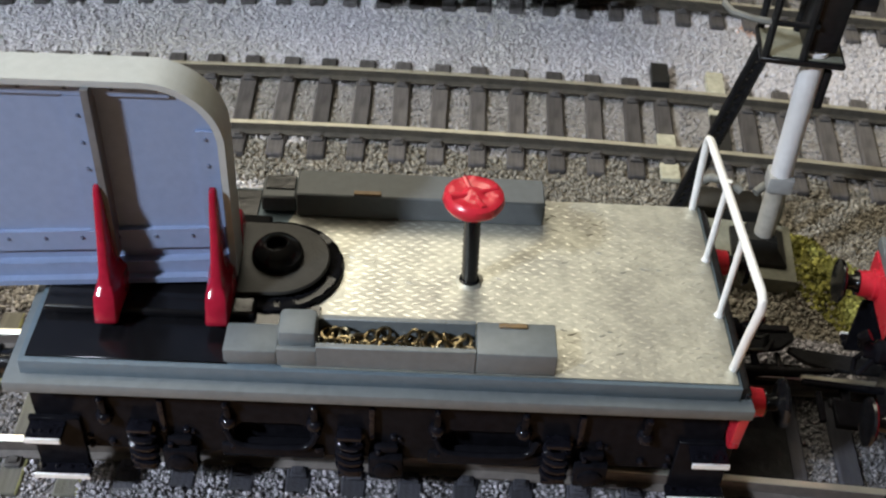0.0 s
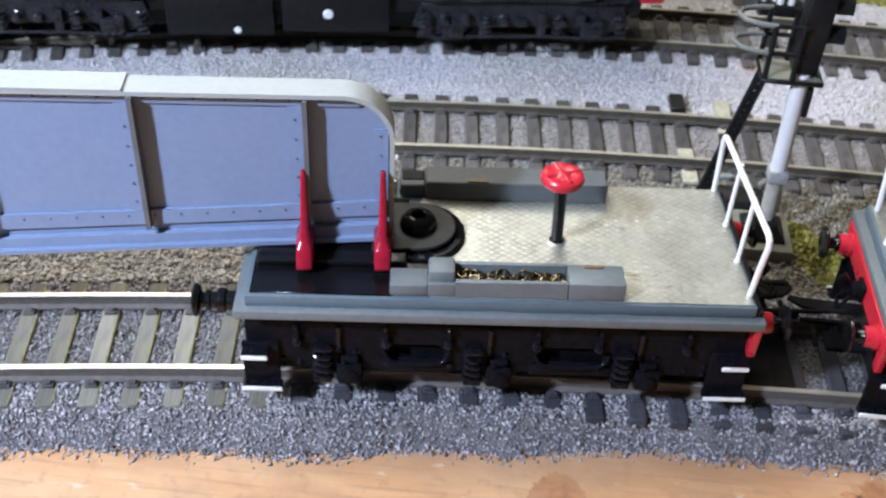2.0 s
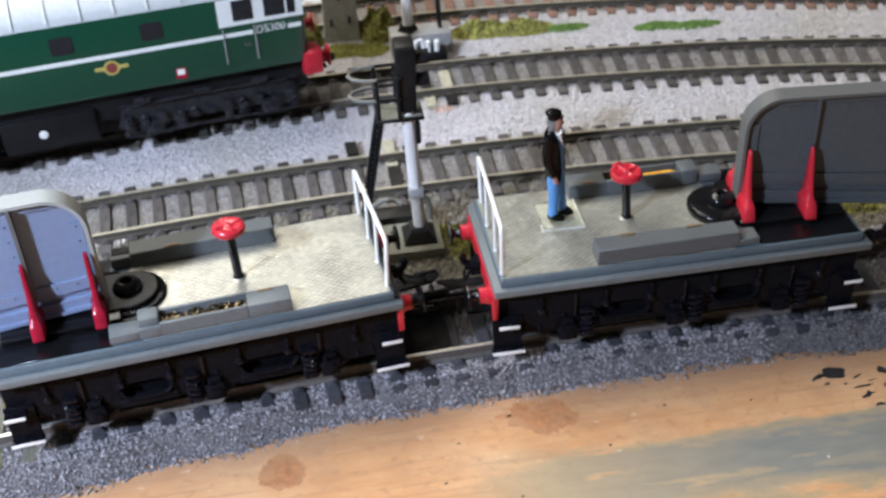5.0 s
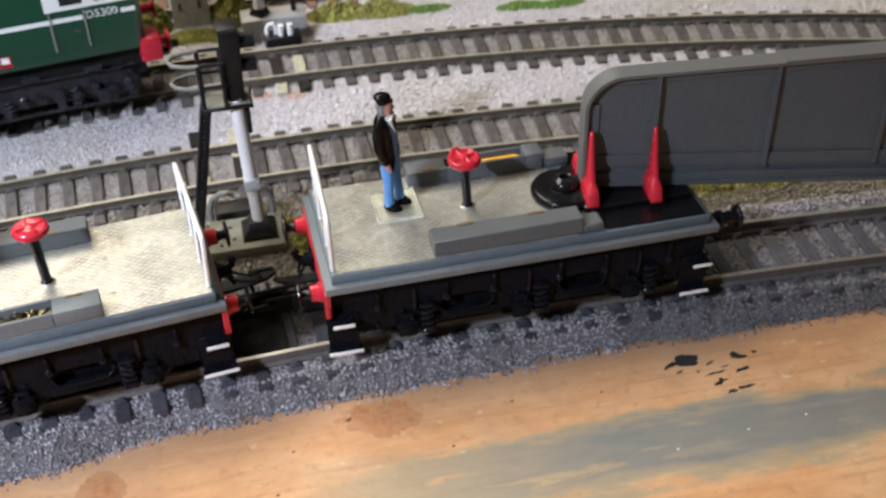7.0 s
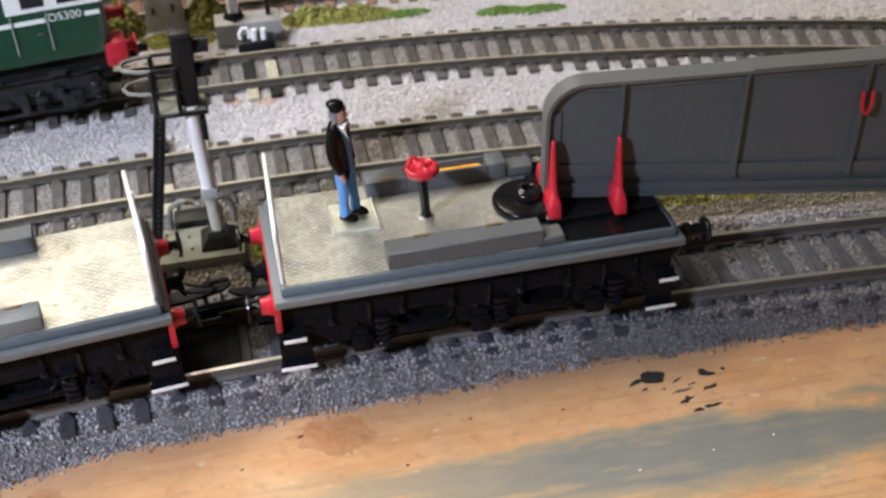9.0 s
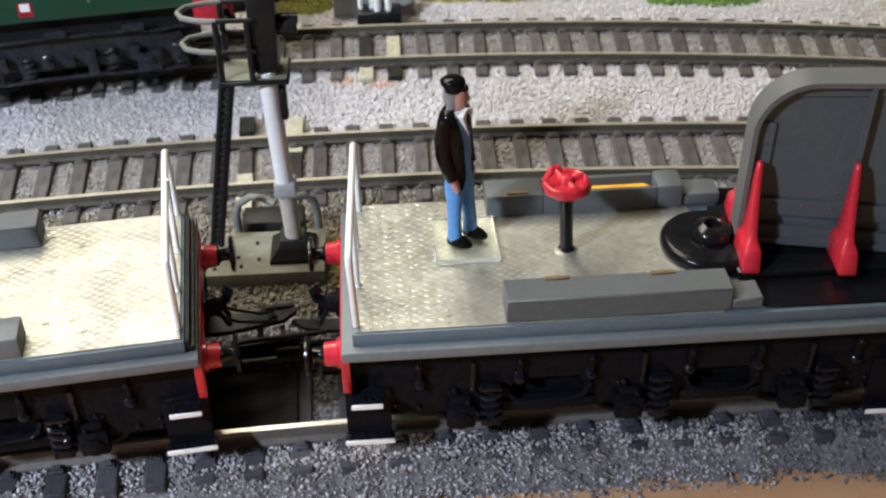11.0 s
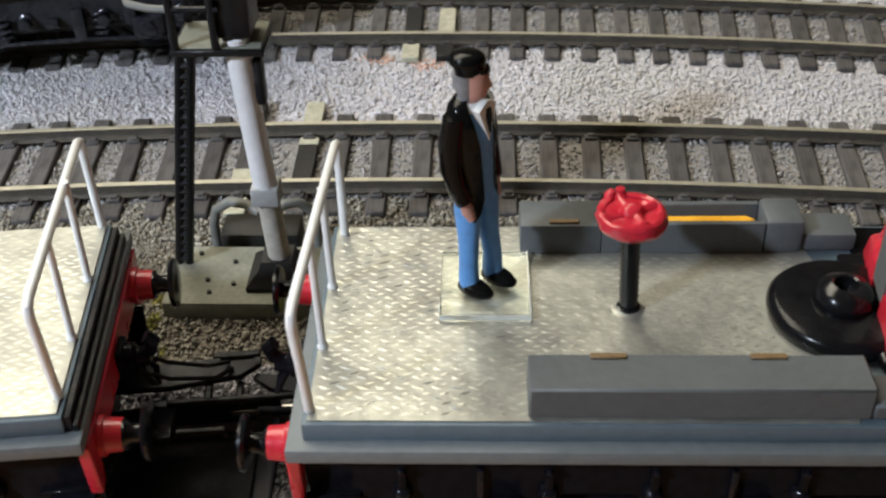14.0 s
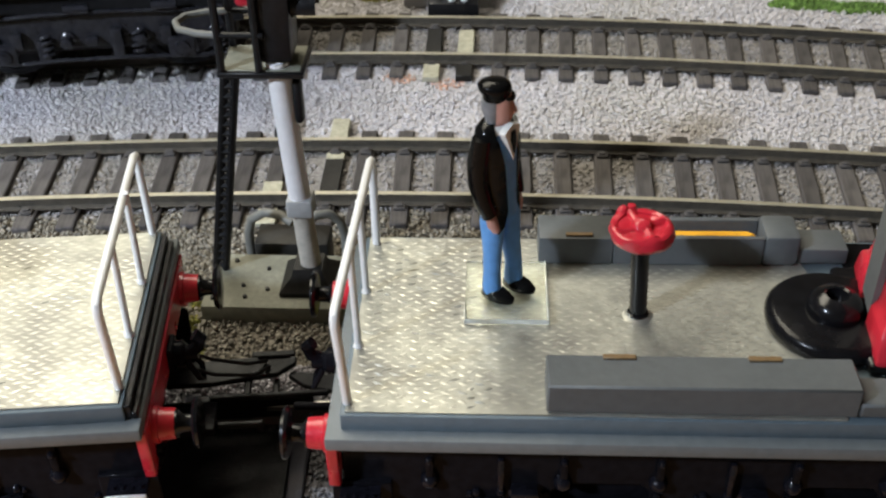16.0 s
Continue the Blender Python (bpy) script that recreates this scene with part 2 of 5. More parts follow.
def wood():
    """Bare board: orange-brown timber, a pale worn streak, blue-grey overpaint and tea-coloured stains."""
    m = bpy.data.materials.new("stained_bare_board")
    m.use_nodes = True
    nt = m.node_tree
    p = nt.nodes["Principled BSDF"]
    p.inputs["Roughness"].default_value = 0.62
    p.inputs["Specular IOR Level"].default_value = 0.3
    tc = nt.nodes.new("ShaderNodeTexCoord")

    def node(kind, **kw):
        n = nt.nodes.new(kind)
        for k, v in kw.items():
            n.inputs[k].default_value = v
        return n

    def link(a, b):
        nt.links.new(a, b)

    def mapped(sx, sy, rz=0.0):
        n = nt.nodes.new("ShaderNodeMapping")
        n.inputs["Scale"].default_value, n.inputs["Rotation"].default_value = (sx, sy, 1), (0, 0, rz)
        link(tc.outputs["Object"], n.inputs[0])
        return n.outputs[0]

    def mapr(src, a, b, c=0.0, d=1.0):
        n = node("ShaderNodeMapRange")
        for i, v in enumerate((a, b, c, d)):
            n.inputs[i + 1].default_value = v
        link(src, n.inputs[0])
        return n.outputs[0]

    def mix(a, b, f):
        n = nt.nodes.new("ShaderNodeMix")
        n.data_type = "RGBA"
        for s, v in ((n.inputs[6], a), (n.inputs[7], b), (n.inputs[0], f)):
            if isinstance(v, tuple):
                s.default_value = (*v, 1)
            else:
                link(v, s)
        return n.outputs[2]

    grain = node("ShaderNodeTexNoise", Scale=1.0, Detail=6.0)
    link(mapped(110, 330, 0.03), grain.inputs["Vector"])
    big = node("ShaderNodeTexNoise", Scale=1.0, Detail=5.0)
    link(mapped(30, 55, 0.05), big.inputs["Vector"])
    col = mix((0.54, 0.27, 0.12), (0.66, 0.37, 0.185), mapr(grain.outputs[0], 0.25, 0.75))
    col = mix(col, (0.66, 0.43, 0.25), mapr(big.outputs[0], 0.42, 0.66, 0.0, 0.7))
    # blue-grey overpaint: a band along the front whose edge wanders
    sep = node("ShaderNodeSeparateXYZ")
    link(tc.outputs["Object"], sep.inputs[0])
    wob = node("ShaderNodeTexNoise", Scale=1.0, Detail=6.0)
    wob.inputs["Detail"].default_value, wob.inputs["Roughness"].default_value = 8.0, 0.62
    link(mapped(28, 95, 0.12), wob.inputs["Vector"])

    def math_node(op, a, b):
        n = nt.nodes.new("ShaderNodeMath")
        n.operation = op
        for s, v in zip(n.inputs, (a, b)):
            if isinstance(v, float):
                s.default_value = v
            else:
                link(v, s)
        return n.outputs[0]

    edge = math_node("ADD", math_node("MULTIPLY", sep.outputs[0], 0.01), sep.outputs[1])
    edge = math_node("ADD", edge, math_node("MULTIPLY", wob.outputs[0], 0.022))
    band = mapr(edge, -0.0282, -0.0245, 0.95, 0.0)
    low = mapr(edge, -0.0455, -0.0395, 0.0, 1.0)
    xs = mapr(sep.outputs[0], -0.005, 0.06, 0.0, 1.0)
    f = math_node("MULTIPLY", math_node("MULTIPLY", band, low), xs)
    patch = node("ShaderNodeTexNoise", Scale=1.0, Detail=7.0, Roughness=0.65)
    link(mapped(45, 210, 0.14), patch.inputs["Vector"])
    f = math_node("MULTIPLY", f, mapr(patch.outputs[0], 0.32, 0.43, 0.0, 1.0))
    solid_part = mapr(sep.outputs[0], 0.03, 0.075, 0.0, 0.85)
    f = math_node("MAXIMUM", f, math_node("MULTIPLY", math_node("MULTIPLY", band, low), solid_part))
    fleck = node("ShaderNodeTexNoise", Scale=420.0, Detail=3.0)
    link(tc.outputs["Object"], fleck.inputs["Vector"])
    col = mix(col, (0.30, 0.15, 0.07), mapr(fleck.outputs[0], 0.56, 0.80, 0.0, 0.5))
    scuff = node("ShaderNodeTexNoise", Scale=1.0, Detail=5.0)
    link(mapped(60, 170, 0.1), scuff.inputs["Vector"])
    col = mix(col, (0.30, 0.27, 0.25), math_node("MULTIPLY", mapr(scuff.outputs[0], 0.60, 0.68, 0.0, 0.55), mapr(sep.outputs[1], -0.040, -0.052, 0.0, 1.0)))
    # ballast dust and glue trodden into the board along the foot of the ballast
    from_apex = math_node("SUBTRACT", sep.outputs[0], 0.055)
    shore = math_node("ADD", sep.outputs[1], math_node("MULTIPLY", math_node("MULTIPLY", from_apex, from_apex), 0.357))
    shore = math_node("ADD", shore, math_node("MULTIPLY", wob.outputs[0], 0.012))
    col = mix(col, (0.33, 0.185, 0.11), mapr(shore, -0.0215, -0.0115, 0.0, 0.62))
    blotch = node("ShaderNodeTexNoise", Scale=95.0, Detail=6.0, Roughness=0.65)
    link(tc.outputs["Object"], blotch.inputs["Vector"])
    col = mix(col, (0.44, 0.25, 0.14), mapr(blotch.outputs[0], 0.50, 0.70, 0.0, 0.55))
    streak = node("ShaderNodeTexNoise", Scale=1.0, Detail=5.0, Roughness=0.6)
    link(mapped(38, 800, 0.04), streak.inputs["Vector"])
    col = mix(col, (0.36, 0.20, 0.12), mapr(streak.outputs[0], 0.54, 0.72, 0.0, 0.6))
    scratch = node("ShaderNodeTexNoise", Scale=1.0, Detail=4.0)
    link(mapped(170, 420, 0.5), scratch.inputs["Vector"])
    col = mix(col, (0.74, 0.60, 0.47), mapr(scratch.outputs[0], 0.66, 0.73, 0.0, 0.55))
    fringe = mapr(f, 0.02, 0.3, 0.0, 0.5)
    col = mix(col, (0.40, 0.36, 0.20), fringe)
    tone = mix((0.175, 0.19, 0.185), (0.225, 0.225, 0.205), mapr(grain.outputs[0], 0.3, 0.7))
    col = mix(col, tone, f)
    link(col, p.inputs["Base Color"])
    b = node("ShaderNodeBump", Strength=0.25, Distance=0.0004)
    link(grain.outputs[0], b.inputs["Height"])
    link(b.outputs[0], p.inputs["Normal"])
    return m


M_WOOD = wood()
M_STAIN = material("tea_brown_stain", (0.45, 0.205, 0.092), 0.55, vary=0.2, scale=700, second=(0.50, 0.27, 0.14), second_scale=330, second_amount=0.8)
M_GAP_SHADE = material("gap_shade_black", (0.013, 0.013, 0.014), 0.6, vary=0.4, spec=0.2, bump=0.6, bump_scale=1500, second=(0.02, 0.019, 0.018), second_scale=400)
M_SPLASH = material("black_paint_splash", (0.03, 0.03, 0.03), 0.4, vary=0.2)

# ---- mesh tools (millimetres) ----


def join(bm, tmp, mi=0):
    for f in tmp.faces:
        f.material_index = mi
    me = bpy.data.meshes.new("tmp")
    tmp.to_mesh(me)
    tmp.free()
    bm.from_mesh(me)
    bpy.data.meshes.remove(me)


def box(bm, x0, x1, y0, y1, z0, z1, bev=0.0, seg=1, mi=0, m=None):
    t = bmesh.new()
    bmesh.ops.create_cube(t, size=1, matrix=Matrix.Translation(((x0 + x1) / 2, (y0 + y1) / 2, (z0 + z1) / 2)) @ Matrix.Diagonal((abs(x1 - x0), abs(y1 - y0), abs(z1 - z0), 1)))
    if bev:
        bmesh.ops.bevel(t, geom=t.edges[:], offset=bev, segments=seg, affect="EDGES", profile=0.5)
    if m is not None:
        t.transform(m)
    join(bm, t, mi)


def loft(bm, rings, mi=0, cap=True, close=True):
    """Skin rings of equally many points."""
    vs = [[bm.verts.new(p) for p in r] for r in rings]
    n = len(rings[0])
    for a, b in zip(vs, vs[1:]):
        for i in range(n if close else n - 1):
            f = bm.faces.new((a[i], a[(i + 1) % n], b[(i + 1) % n], b[i]))
            f.material_index = mi
    if cap:
        for r, flip in ((vs[0], True), (vs[-1], False)):
            f = bm.faces.new(r[::-1] if flip else r)
            f.material_index = mi


def frame_of(d):
    d = Vector(d).normalized()
    u = d.cross(Vector((0, 0, 1)) if abs(d.z) < 0.9 else Vector((1, 0, 0))).normalized()
    return u, d.cross(u)


def ring(c, d, r, n, ry=None):
    u, v = frame_of(d)
    return [Vector(c) + u * (r * math.cos(2 * math.pi * i / n)) + v * ((ry or r) * math.sin(2 * math.pi * i / n)) for i in range(n)]


def rod(bm, p0, p1, r0, r1=None, n=14, mi=0):
    d = Vector(p1) - Vector(p0)
    loft(bm, [ring(p0, d, r0, n), ring(p1, d, r0 if r1 is None else r1, n)], mi)


def tube(bm, pts, r, n=10, mi=0):
    pts = [Vector(p) for p in pts]
    u = None
    rings = []
    for i, p in enumerate(pts):
        d = (pts[min(i + 1, len(pts) - 1)] - pts[max(i - 1, 0)]).normalized()
        if u is None:
            u, _ = frame_of(d)
        u = (u - d * u.dot(d)).normalized()
        v = d.cross(u)
        rr = r[i] if isinstance(r, (list, tuple)) else r
        rings.append([p + u * (rr * math.cos(2 * math.pi * k / n)) + v * (rr * math.sin(2 * math.pi * k / n)) for k in range(n)])
    loft(bm, rings, mi)


def lathe(bm, profile, c=(0, 0, 0), d=(0, 0, 1), n=28, mi=0):
    """Turned shape: profile rows of radius and distance along d."""
    d = Vector(d).normalized()
    loft(bm, [ring(Vector(c) + d * h, d, max(r, 0.01), n) for r, h in profile], mi)


def prism(bm, poly, lo, hi, axis="z", bev=0.0, mi=0):
    """Extruded polygon. axis z: (x, y); y: (x, z); x: (y, z)."""
    def put(p, h):
        return {"z": (p[0], p[1], h), "y": (p[0], h, p[1]), "x": (h, p[0], p[1])}[axis]
    t = bmesh.new()
    a, b = [t.verts.new(put(p, lo)) for p in poly], [t.verts.new(put(p, hi)) for p in poly]
    t.faces.new(a), t.faces.new(b)
    for i in range(len(poly)):
        j = (i + 1) % len(poly)
        t.faces.new((a[i], a[j], b[j], b[i]))
    bmesh.ops.recalc_face_normals(t, faces=t.faces[:])
    if bev:
        bmesh.ops.bevel(t, geom=t.edges[:], offset=bev, segments=1, affect="EDGES")
    join(bm, t, mi)


def mesh_of(name, bm, mats, smooth=40.0, recalc=True):
    if recalc:
        bmesh.ops.recalc_face_normals(bm, faces=bm.faces[:])
    bm.transform(Matrix.Scale(MM, 4))
    me = bpy.data.meshes.new(name)
    bm.to_mesh(me)
    bm.free()
    for m in mats if isinstance(mats, (list, tuple)) else [mats]:
        me.materials.append(m)
    me.polygons.foreach_set("use_smooth", [True] * len(me.polygons))
    me.set_sharp_from_angle(angle=radians(smooth))
    return me


def part(name, bm, mats, parent, label="", smooth=40.0):
    ob = new(name, mesh_of(name, bm, mats, smooth))
    ob.parent = parent
    if label:
        ob["label"] = label
    return ob


def thing(name, x=0, y=0, z=0, rz=0, label="", category="", group="", kind=""):
    ob = new(name)
    ob.empty_display_size = 0.005
    ob.matrix_basis = pose(x * MM, y * MM, z * MM, 0, 0, rz)
    return tagged(ob, label, category, group, kind)


def solid(name, bm, mats, label="", category="", group="", kind="", at=None, smooth=40.0):
    ob = new(name, mesh_of(name, bm, mats, smooth))
    if at is not None:
        ob.matrix_basis = at
    return tagged(ob, label, category, group, kind)


def B():
    return bmesh.new()

# ---- the layout: curved tracks, concave to the viewer ----
TRACKS = {  # apex x, apex y, radius
    "near": (58.0, 0.2, 1140.0),
    "second": (22.6, 70.3, 812.5),
    "third": (16.1, 121.7, 640.0),
    "fourth": (16.0, 176.5, 560.0),
}
LIFT = {"near": 2.9, "second": 0.0, "third": 0.0, "fourth": 0.0}  # the front track stands on a raised bed
PHASE = {"near": 0.0, "second": 1.8, "third": -2.8, "fourth": 0.0}
PITCH = 6.9


def on_track(name, s, off=0.0, z=0.0):
    """A point s along a track from its apex, off to its far side; and the heading in radians."""
    x0, y0, r = TRACKS[name]
    a = s / r
    return Vector((x0 + (r + off) * math.sin(a), y0 - r + (r + off) * math.cos(a), z)), -a


def track_y(name, x):
    x0, y0, r = TRACKS[name]
    return y0 - (x - x0) ** 2 / (2 * r)


def board_edge(x):
    return -0.4 - (x - 55) ** 2 / 2800 - 17.3 - 4.7 * max(0.0, min(1.0, (-20 - x) / 60)) + 1.3 * noise.noise(Vector((x * 0.06, 3.1, 0))) + 0.7 * noise.noise(Vector((x * 0.3, 8.1, 0)))


def ground_z(x, y):
    """Height of the ballast bed: a raised bank under the front track that falls to the board and to the rear ground."""
    k = y - board_edge(x)
    off = y - track_y("near", x)
    bank = max(0.0, min(1.0, (46 - off) / 20))
    z = -0.75 + 2.9 * bank * bank * (3 - 2 * bank)
    if k < 4.4:
        f = max(0.0, k) / 4.4
        z = -2.1 + (z + 2.1) * (1 - (1 - f) ** 1.6)
    side = abs(off)
    bury = max(0.0, min(1.0, (x + 20) / 30))
    if k > 2.5:
        z += (0.15 + 0.4 * max(0.0, min(1.0, (side - 8.0) / 2.0)) + 0.55 * bury * max(0.0, min(1.0, (side - 11.5) / 2.0))) * max(0.0, min(1.0, (19 - side) / 3)) * max(0.0, min(1.0, (k - 2.5) / 2.0))
    if k > 2.0:
        z += 0.5 * max(0.0, min(1.0, (x + 86) / 8)) * max(0.0, min(1.0, side - 12.9)) * max(0.0, min(1.0, 18 - side))
    z += 1.0 * max(0, min(1, (19 - abs(x + 5)) / 7)) * max(0, min(1, (12 - abs(y - 33)) / 5))
    return z + 0.25 * noise.noise(Vector((x * 0.12, y * 0.12, 1.0)))


# unseen room round the layout: floor, walls with thickness, ceiling
def room():
    b = B()
    box(b, -1900, 1900, -1700, 1700, -1010, -990)
    solid("floor", b, M_CARPET, "brown carpet floor of the railway room", "floor", kind="structure")
    b = B()
    box(b, -1900, 1900, -1700, 1700, 1400, 1420)
    solid("ceiling", b, M_CEIL, "plain off-white painted ceiling", "ceiling", kind="structure")
    for n, dims in (("wall_north", (-1900, 1900, 1700, 1760)), ("wall_south", (-1900, 1900, -1760, -1700)),
                    ("wall_east", (1900, 1960, -1700, 1700)), ("wall_west", (-1960, -1900, -1700, 1700))):
        b = B()
        box(b, *dims, -1010, 1420)
        # east wall is dark so less fill light reaches right-hand sides
        solid(n, b, M_CARPET if n == "wall_east" else M_WALLPAINT, "unseen dark brown wall that cuts the fill light" if n == "wall_east" else "plain brown-grey painted room wall", "wall", kind="structure")


room()

# the timber baseboard
b = B()
box(b, -700, 700, -160, 420, -20, -2.2, 0.8, 2)
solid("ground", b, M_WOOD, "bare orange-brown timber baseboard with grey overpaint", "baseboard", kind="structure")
b = B()
for lx in (-660, 600):
    for ly in (-140, 340):
        box(b, lx, lx + 60, ly, ly + 60, -990, -20.4)
solid("trestle", b, M_WOOD, "plain timber legs under the baseboard", "trestle", kind="structure")


def bed(name, mat, label, x0, x1, step, inside, y1=232):
    """A sheet of the ballast bed over the cells that inside() takes."""
    xs = np.arange(x0, x1 + step, step)
    ys = np.arange(-42, y1, step)
    idx, verts, faces = {}, [], []

    def vid(i, j):
        if (i, j) not in idx:
            x, y = float(xs[i]), float(ys[j])
            idx[i, j] = len(verts)
            verts.append((x * MM, y * MM, (ground_z(x, y) - 0.15) * MM))
        return idx[i, j]

    for i in range(len(xs) - 1):
        for j in range(len(ys) - 1):
            x, y = float(xs[i]) + step / 2, float(ys[j]) + step / 2
            if inside(x, y):
                faces.append((vid(i, j), vid(i + 1, j), vid(i + 1, j + 1), vid(i, j + 1)))
    me = bpy.data.meshes.new(name)
    me.from_pydata(verts, [], faces)
    me.polygons.foreach_set("use_smooth", [True] * len(faces))
    me.materials.append(mat)
    return tagged(new(name, me), label, "ballast", kind="structure")


def zone(x, y):
    """Which ballast lies at a place: a near track, b dirt, c pale, d beige gravel, i dark: between the front rails, and
    at the right front for dimmer light, t rear tracks.
    """
    w = 3.0 * noise.noise(Vector((x * 0.08, y * 0.08, 5.0)))
    n, s = track_y("near", x), track_y("second", x)
    if y < board_edge(x):
        return ""
    # right of x 62 the front chips go darker, for light falling off
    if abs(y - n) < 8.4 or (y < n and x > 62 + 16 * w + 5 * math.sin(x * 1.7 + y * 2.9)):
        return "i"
    if y > n + 15.5 and x < -80 + 8 * w and y < s - 10 + w:
        return "d"
    if y < n + 19 + w:
        return "a"
    if y < s - 10 + w:
        return "b"
    w *= 0.5
    if y < s + 11 + w or abs(y - track_y("third", x)) < 10 + w or abs(y - track_y("fourth", x)) < 12 + w:
        return "t"
    return "c"


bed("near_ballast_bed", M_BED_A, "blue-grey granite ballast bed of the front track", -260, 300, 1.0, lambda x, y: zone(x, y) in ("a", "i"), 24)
bed("dirt_ballast_bed", M_BED_B, "brown-grey fine dirt between two tracks", -260, 300, 2.0, lambda x, y: zone(x, y) == "b")
bed("pale_ballast_bed", M_BED_C, "pale grey ballast spread between the rear tracks", -260, 300, 2.0, lambda x, y: zone(x, y) in ("c", "d"))
bed("track_ballast_bed", M_BED_T, "dull grey-brown ballast bed under the rear tracks", -260, 300, 2.0, lambda x, y: zone(x, y) == "t")


def sleeper_mask(x, y):
    """Arrays: true where a place lies on a sleeper or beneath a rail."""
    hit = np.zeros(len(x), bool)
    for name, (x0, y0, r) in TRACKS.items():
        dx, dy = x - x0, y - (y0 - r)
        off, s = np.hypot(dx, dy) - r, np.arctan2(dx, dy) * r
        k = np.abs(((s - PHASE[name]) / PITCH + 0.5) % 1 - 0.5) * PITCH
        reach = 15.3
        if name == "near":
            reach = 15.3 - np.clip((x + 84) / 10, 0, 1) * 1.6 - np.clip((x + 20) / 30, 0, 1) * (1.3 + 1.1 * np.sin(np.floor(s / PITCH + 0.5) * 2.4))
        hit |= (np.abs(off) < reach) & (k < 1.75 - 0.5 * (name == "near") * (np.sin(x * 3.1) * np.sin(y * 2.3) > 0.45))
    return hit


def stones(name, mat, label, count, x0, x1, y0, y1, which, size, seed, keep=None):
    """Loose chips: small crooked octahedra, half sunk in the bed."""
    rng = np.random.default_rng(seed)
    x, y = rng.uniform(x0, x1, count), rng.uniform(y0, y1, count)
    ok = ~sleeper_mask(x, y)
    if keep is not None:
        ok &= keep(x, y)
    stray = 2.2 * np.abs(rng.normal(0, 0.5, count))  # a few roll past the edge of their bed
    ok &= np.array([zone(float(a), float(c + s * (which in "ai" and c < -18))) == which for a, c, s in zip(x, y, stray)])
    x, y = x[ok], y[ok]
    n = len(x)
    z = np.array([ground_z(float(a), float(c)) for a, c in zip(x, y)])
    r = size * rng.lognormal(0, 0.28, n)
    z = z + r * (rng.uniform(-0.35, 0.75, n) if which in "abdi" else rng.uniform(-0.5, 0.15, n))
    base = np.array([(1, 0, 0), (0, 1, 0), (-1, 0, 0), (0, -1, 0), (0, 0, 1), (0, 0, -1)], float)
    v = base[None] * rng.uniform(0.6, 1.15, (n, 6, 1)) + rng.uniform(-0.18, 0.18, (n, 6, 3))
    q = rng.normal(size=(n, 4))
    q /= np.linalg.norm(q, axis=1, keepdims=True)
    w, i, j, k = q.T
    rot = np.stack([1 - 2 * (j * j + k * k), 2 * (i * j - k * w), 2 * (i * k + j * w), 2 * (i * j + k * w), 1 - 2 * (i * i + k * k), 2 * (j * k - i * w),
                    2 * (i * k - j * w), 2 * (j * k + i * w), 1 - 2 * (i * i + j * j)], -1).reshape(n, 3, 3)
    v = np.einsum("nab,nkb->nka", rot, v) * r[:, None, None] + np.stack([x, y, z], -1)[:, None]
    tri = np.array([(0, 1, 4), (1, 2, 4), (2, 3, 4), (3, 0, 4), (1, 0, 5), (2, 1, 5), (3, 2, 5), (0, 3, 5)])
    f = (tri[None] + 6 * np.arange(n)[:, None, None]).reshape(-1, 3)
    me = bpy.data.meshes.new(name)
    me.vertices.add(6 * n)
    me.vertices.foreach_set("co", (v.reshape(-1) * MM).astype(np.float32))
    me.loops.add(len(f) * 3)
    me.loops.foreach_set("vertex_index", f.reshape(-1).astype(np.int32))
    me.polygons.add(len(f))
    me.polygons.foreach_set("loop_start", np.arange(0, len(f) * 3, 3, dtype=np.int32))
    me.update(calc_edges=True)
    me.materials.append(mat)
    return tagged(new(name, me), label, "ballast", kind="stuff")


stones("granite_chips", M_STONE_A, "loose blue-grey granite chips round the front track", 230000, -190, 185, -42, 24, "a", 0.265, 1)
stones("track_chips", M_STONE_I, "dark grey chips between the front rails, darkened beside them for dimmer light", 150000, -190, 185, -42, 12, "i", 0.265, 6)
stones("dirt_chips", M_STONE_B, "fine brown-grey chips between two tracks", 165000, -215, 170, 4, 66, "b", 0.31, 2)
stones("gravel_chips", M_STONE_D, "pale beige gravel behind the front track", 60000, -215, -55, -10, 60, "d", 0.36, 9)
stones("pale_chips", M_STONE_C, "pale grey chips between the rear tracks", 130000, -175, 215, 46, 172, "c", 0.38, 3)
stones("infill_chips", M_STONE_T, "grey chips filling the rear tracks between their sleepers", 120000, -175, 215, 46, 172, "t", 0.34, 4)


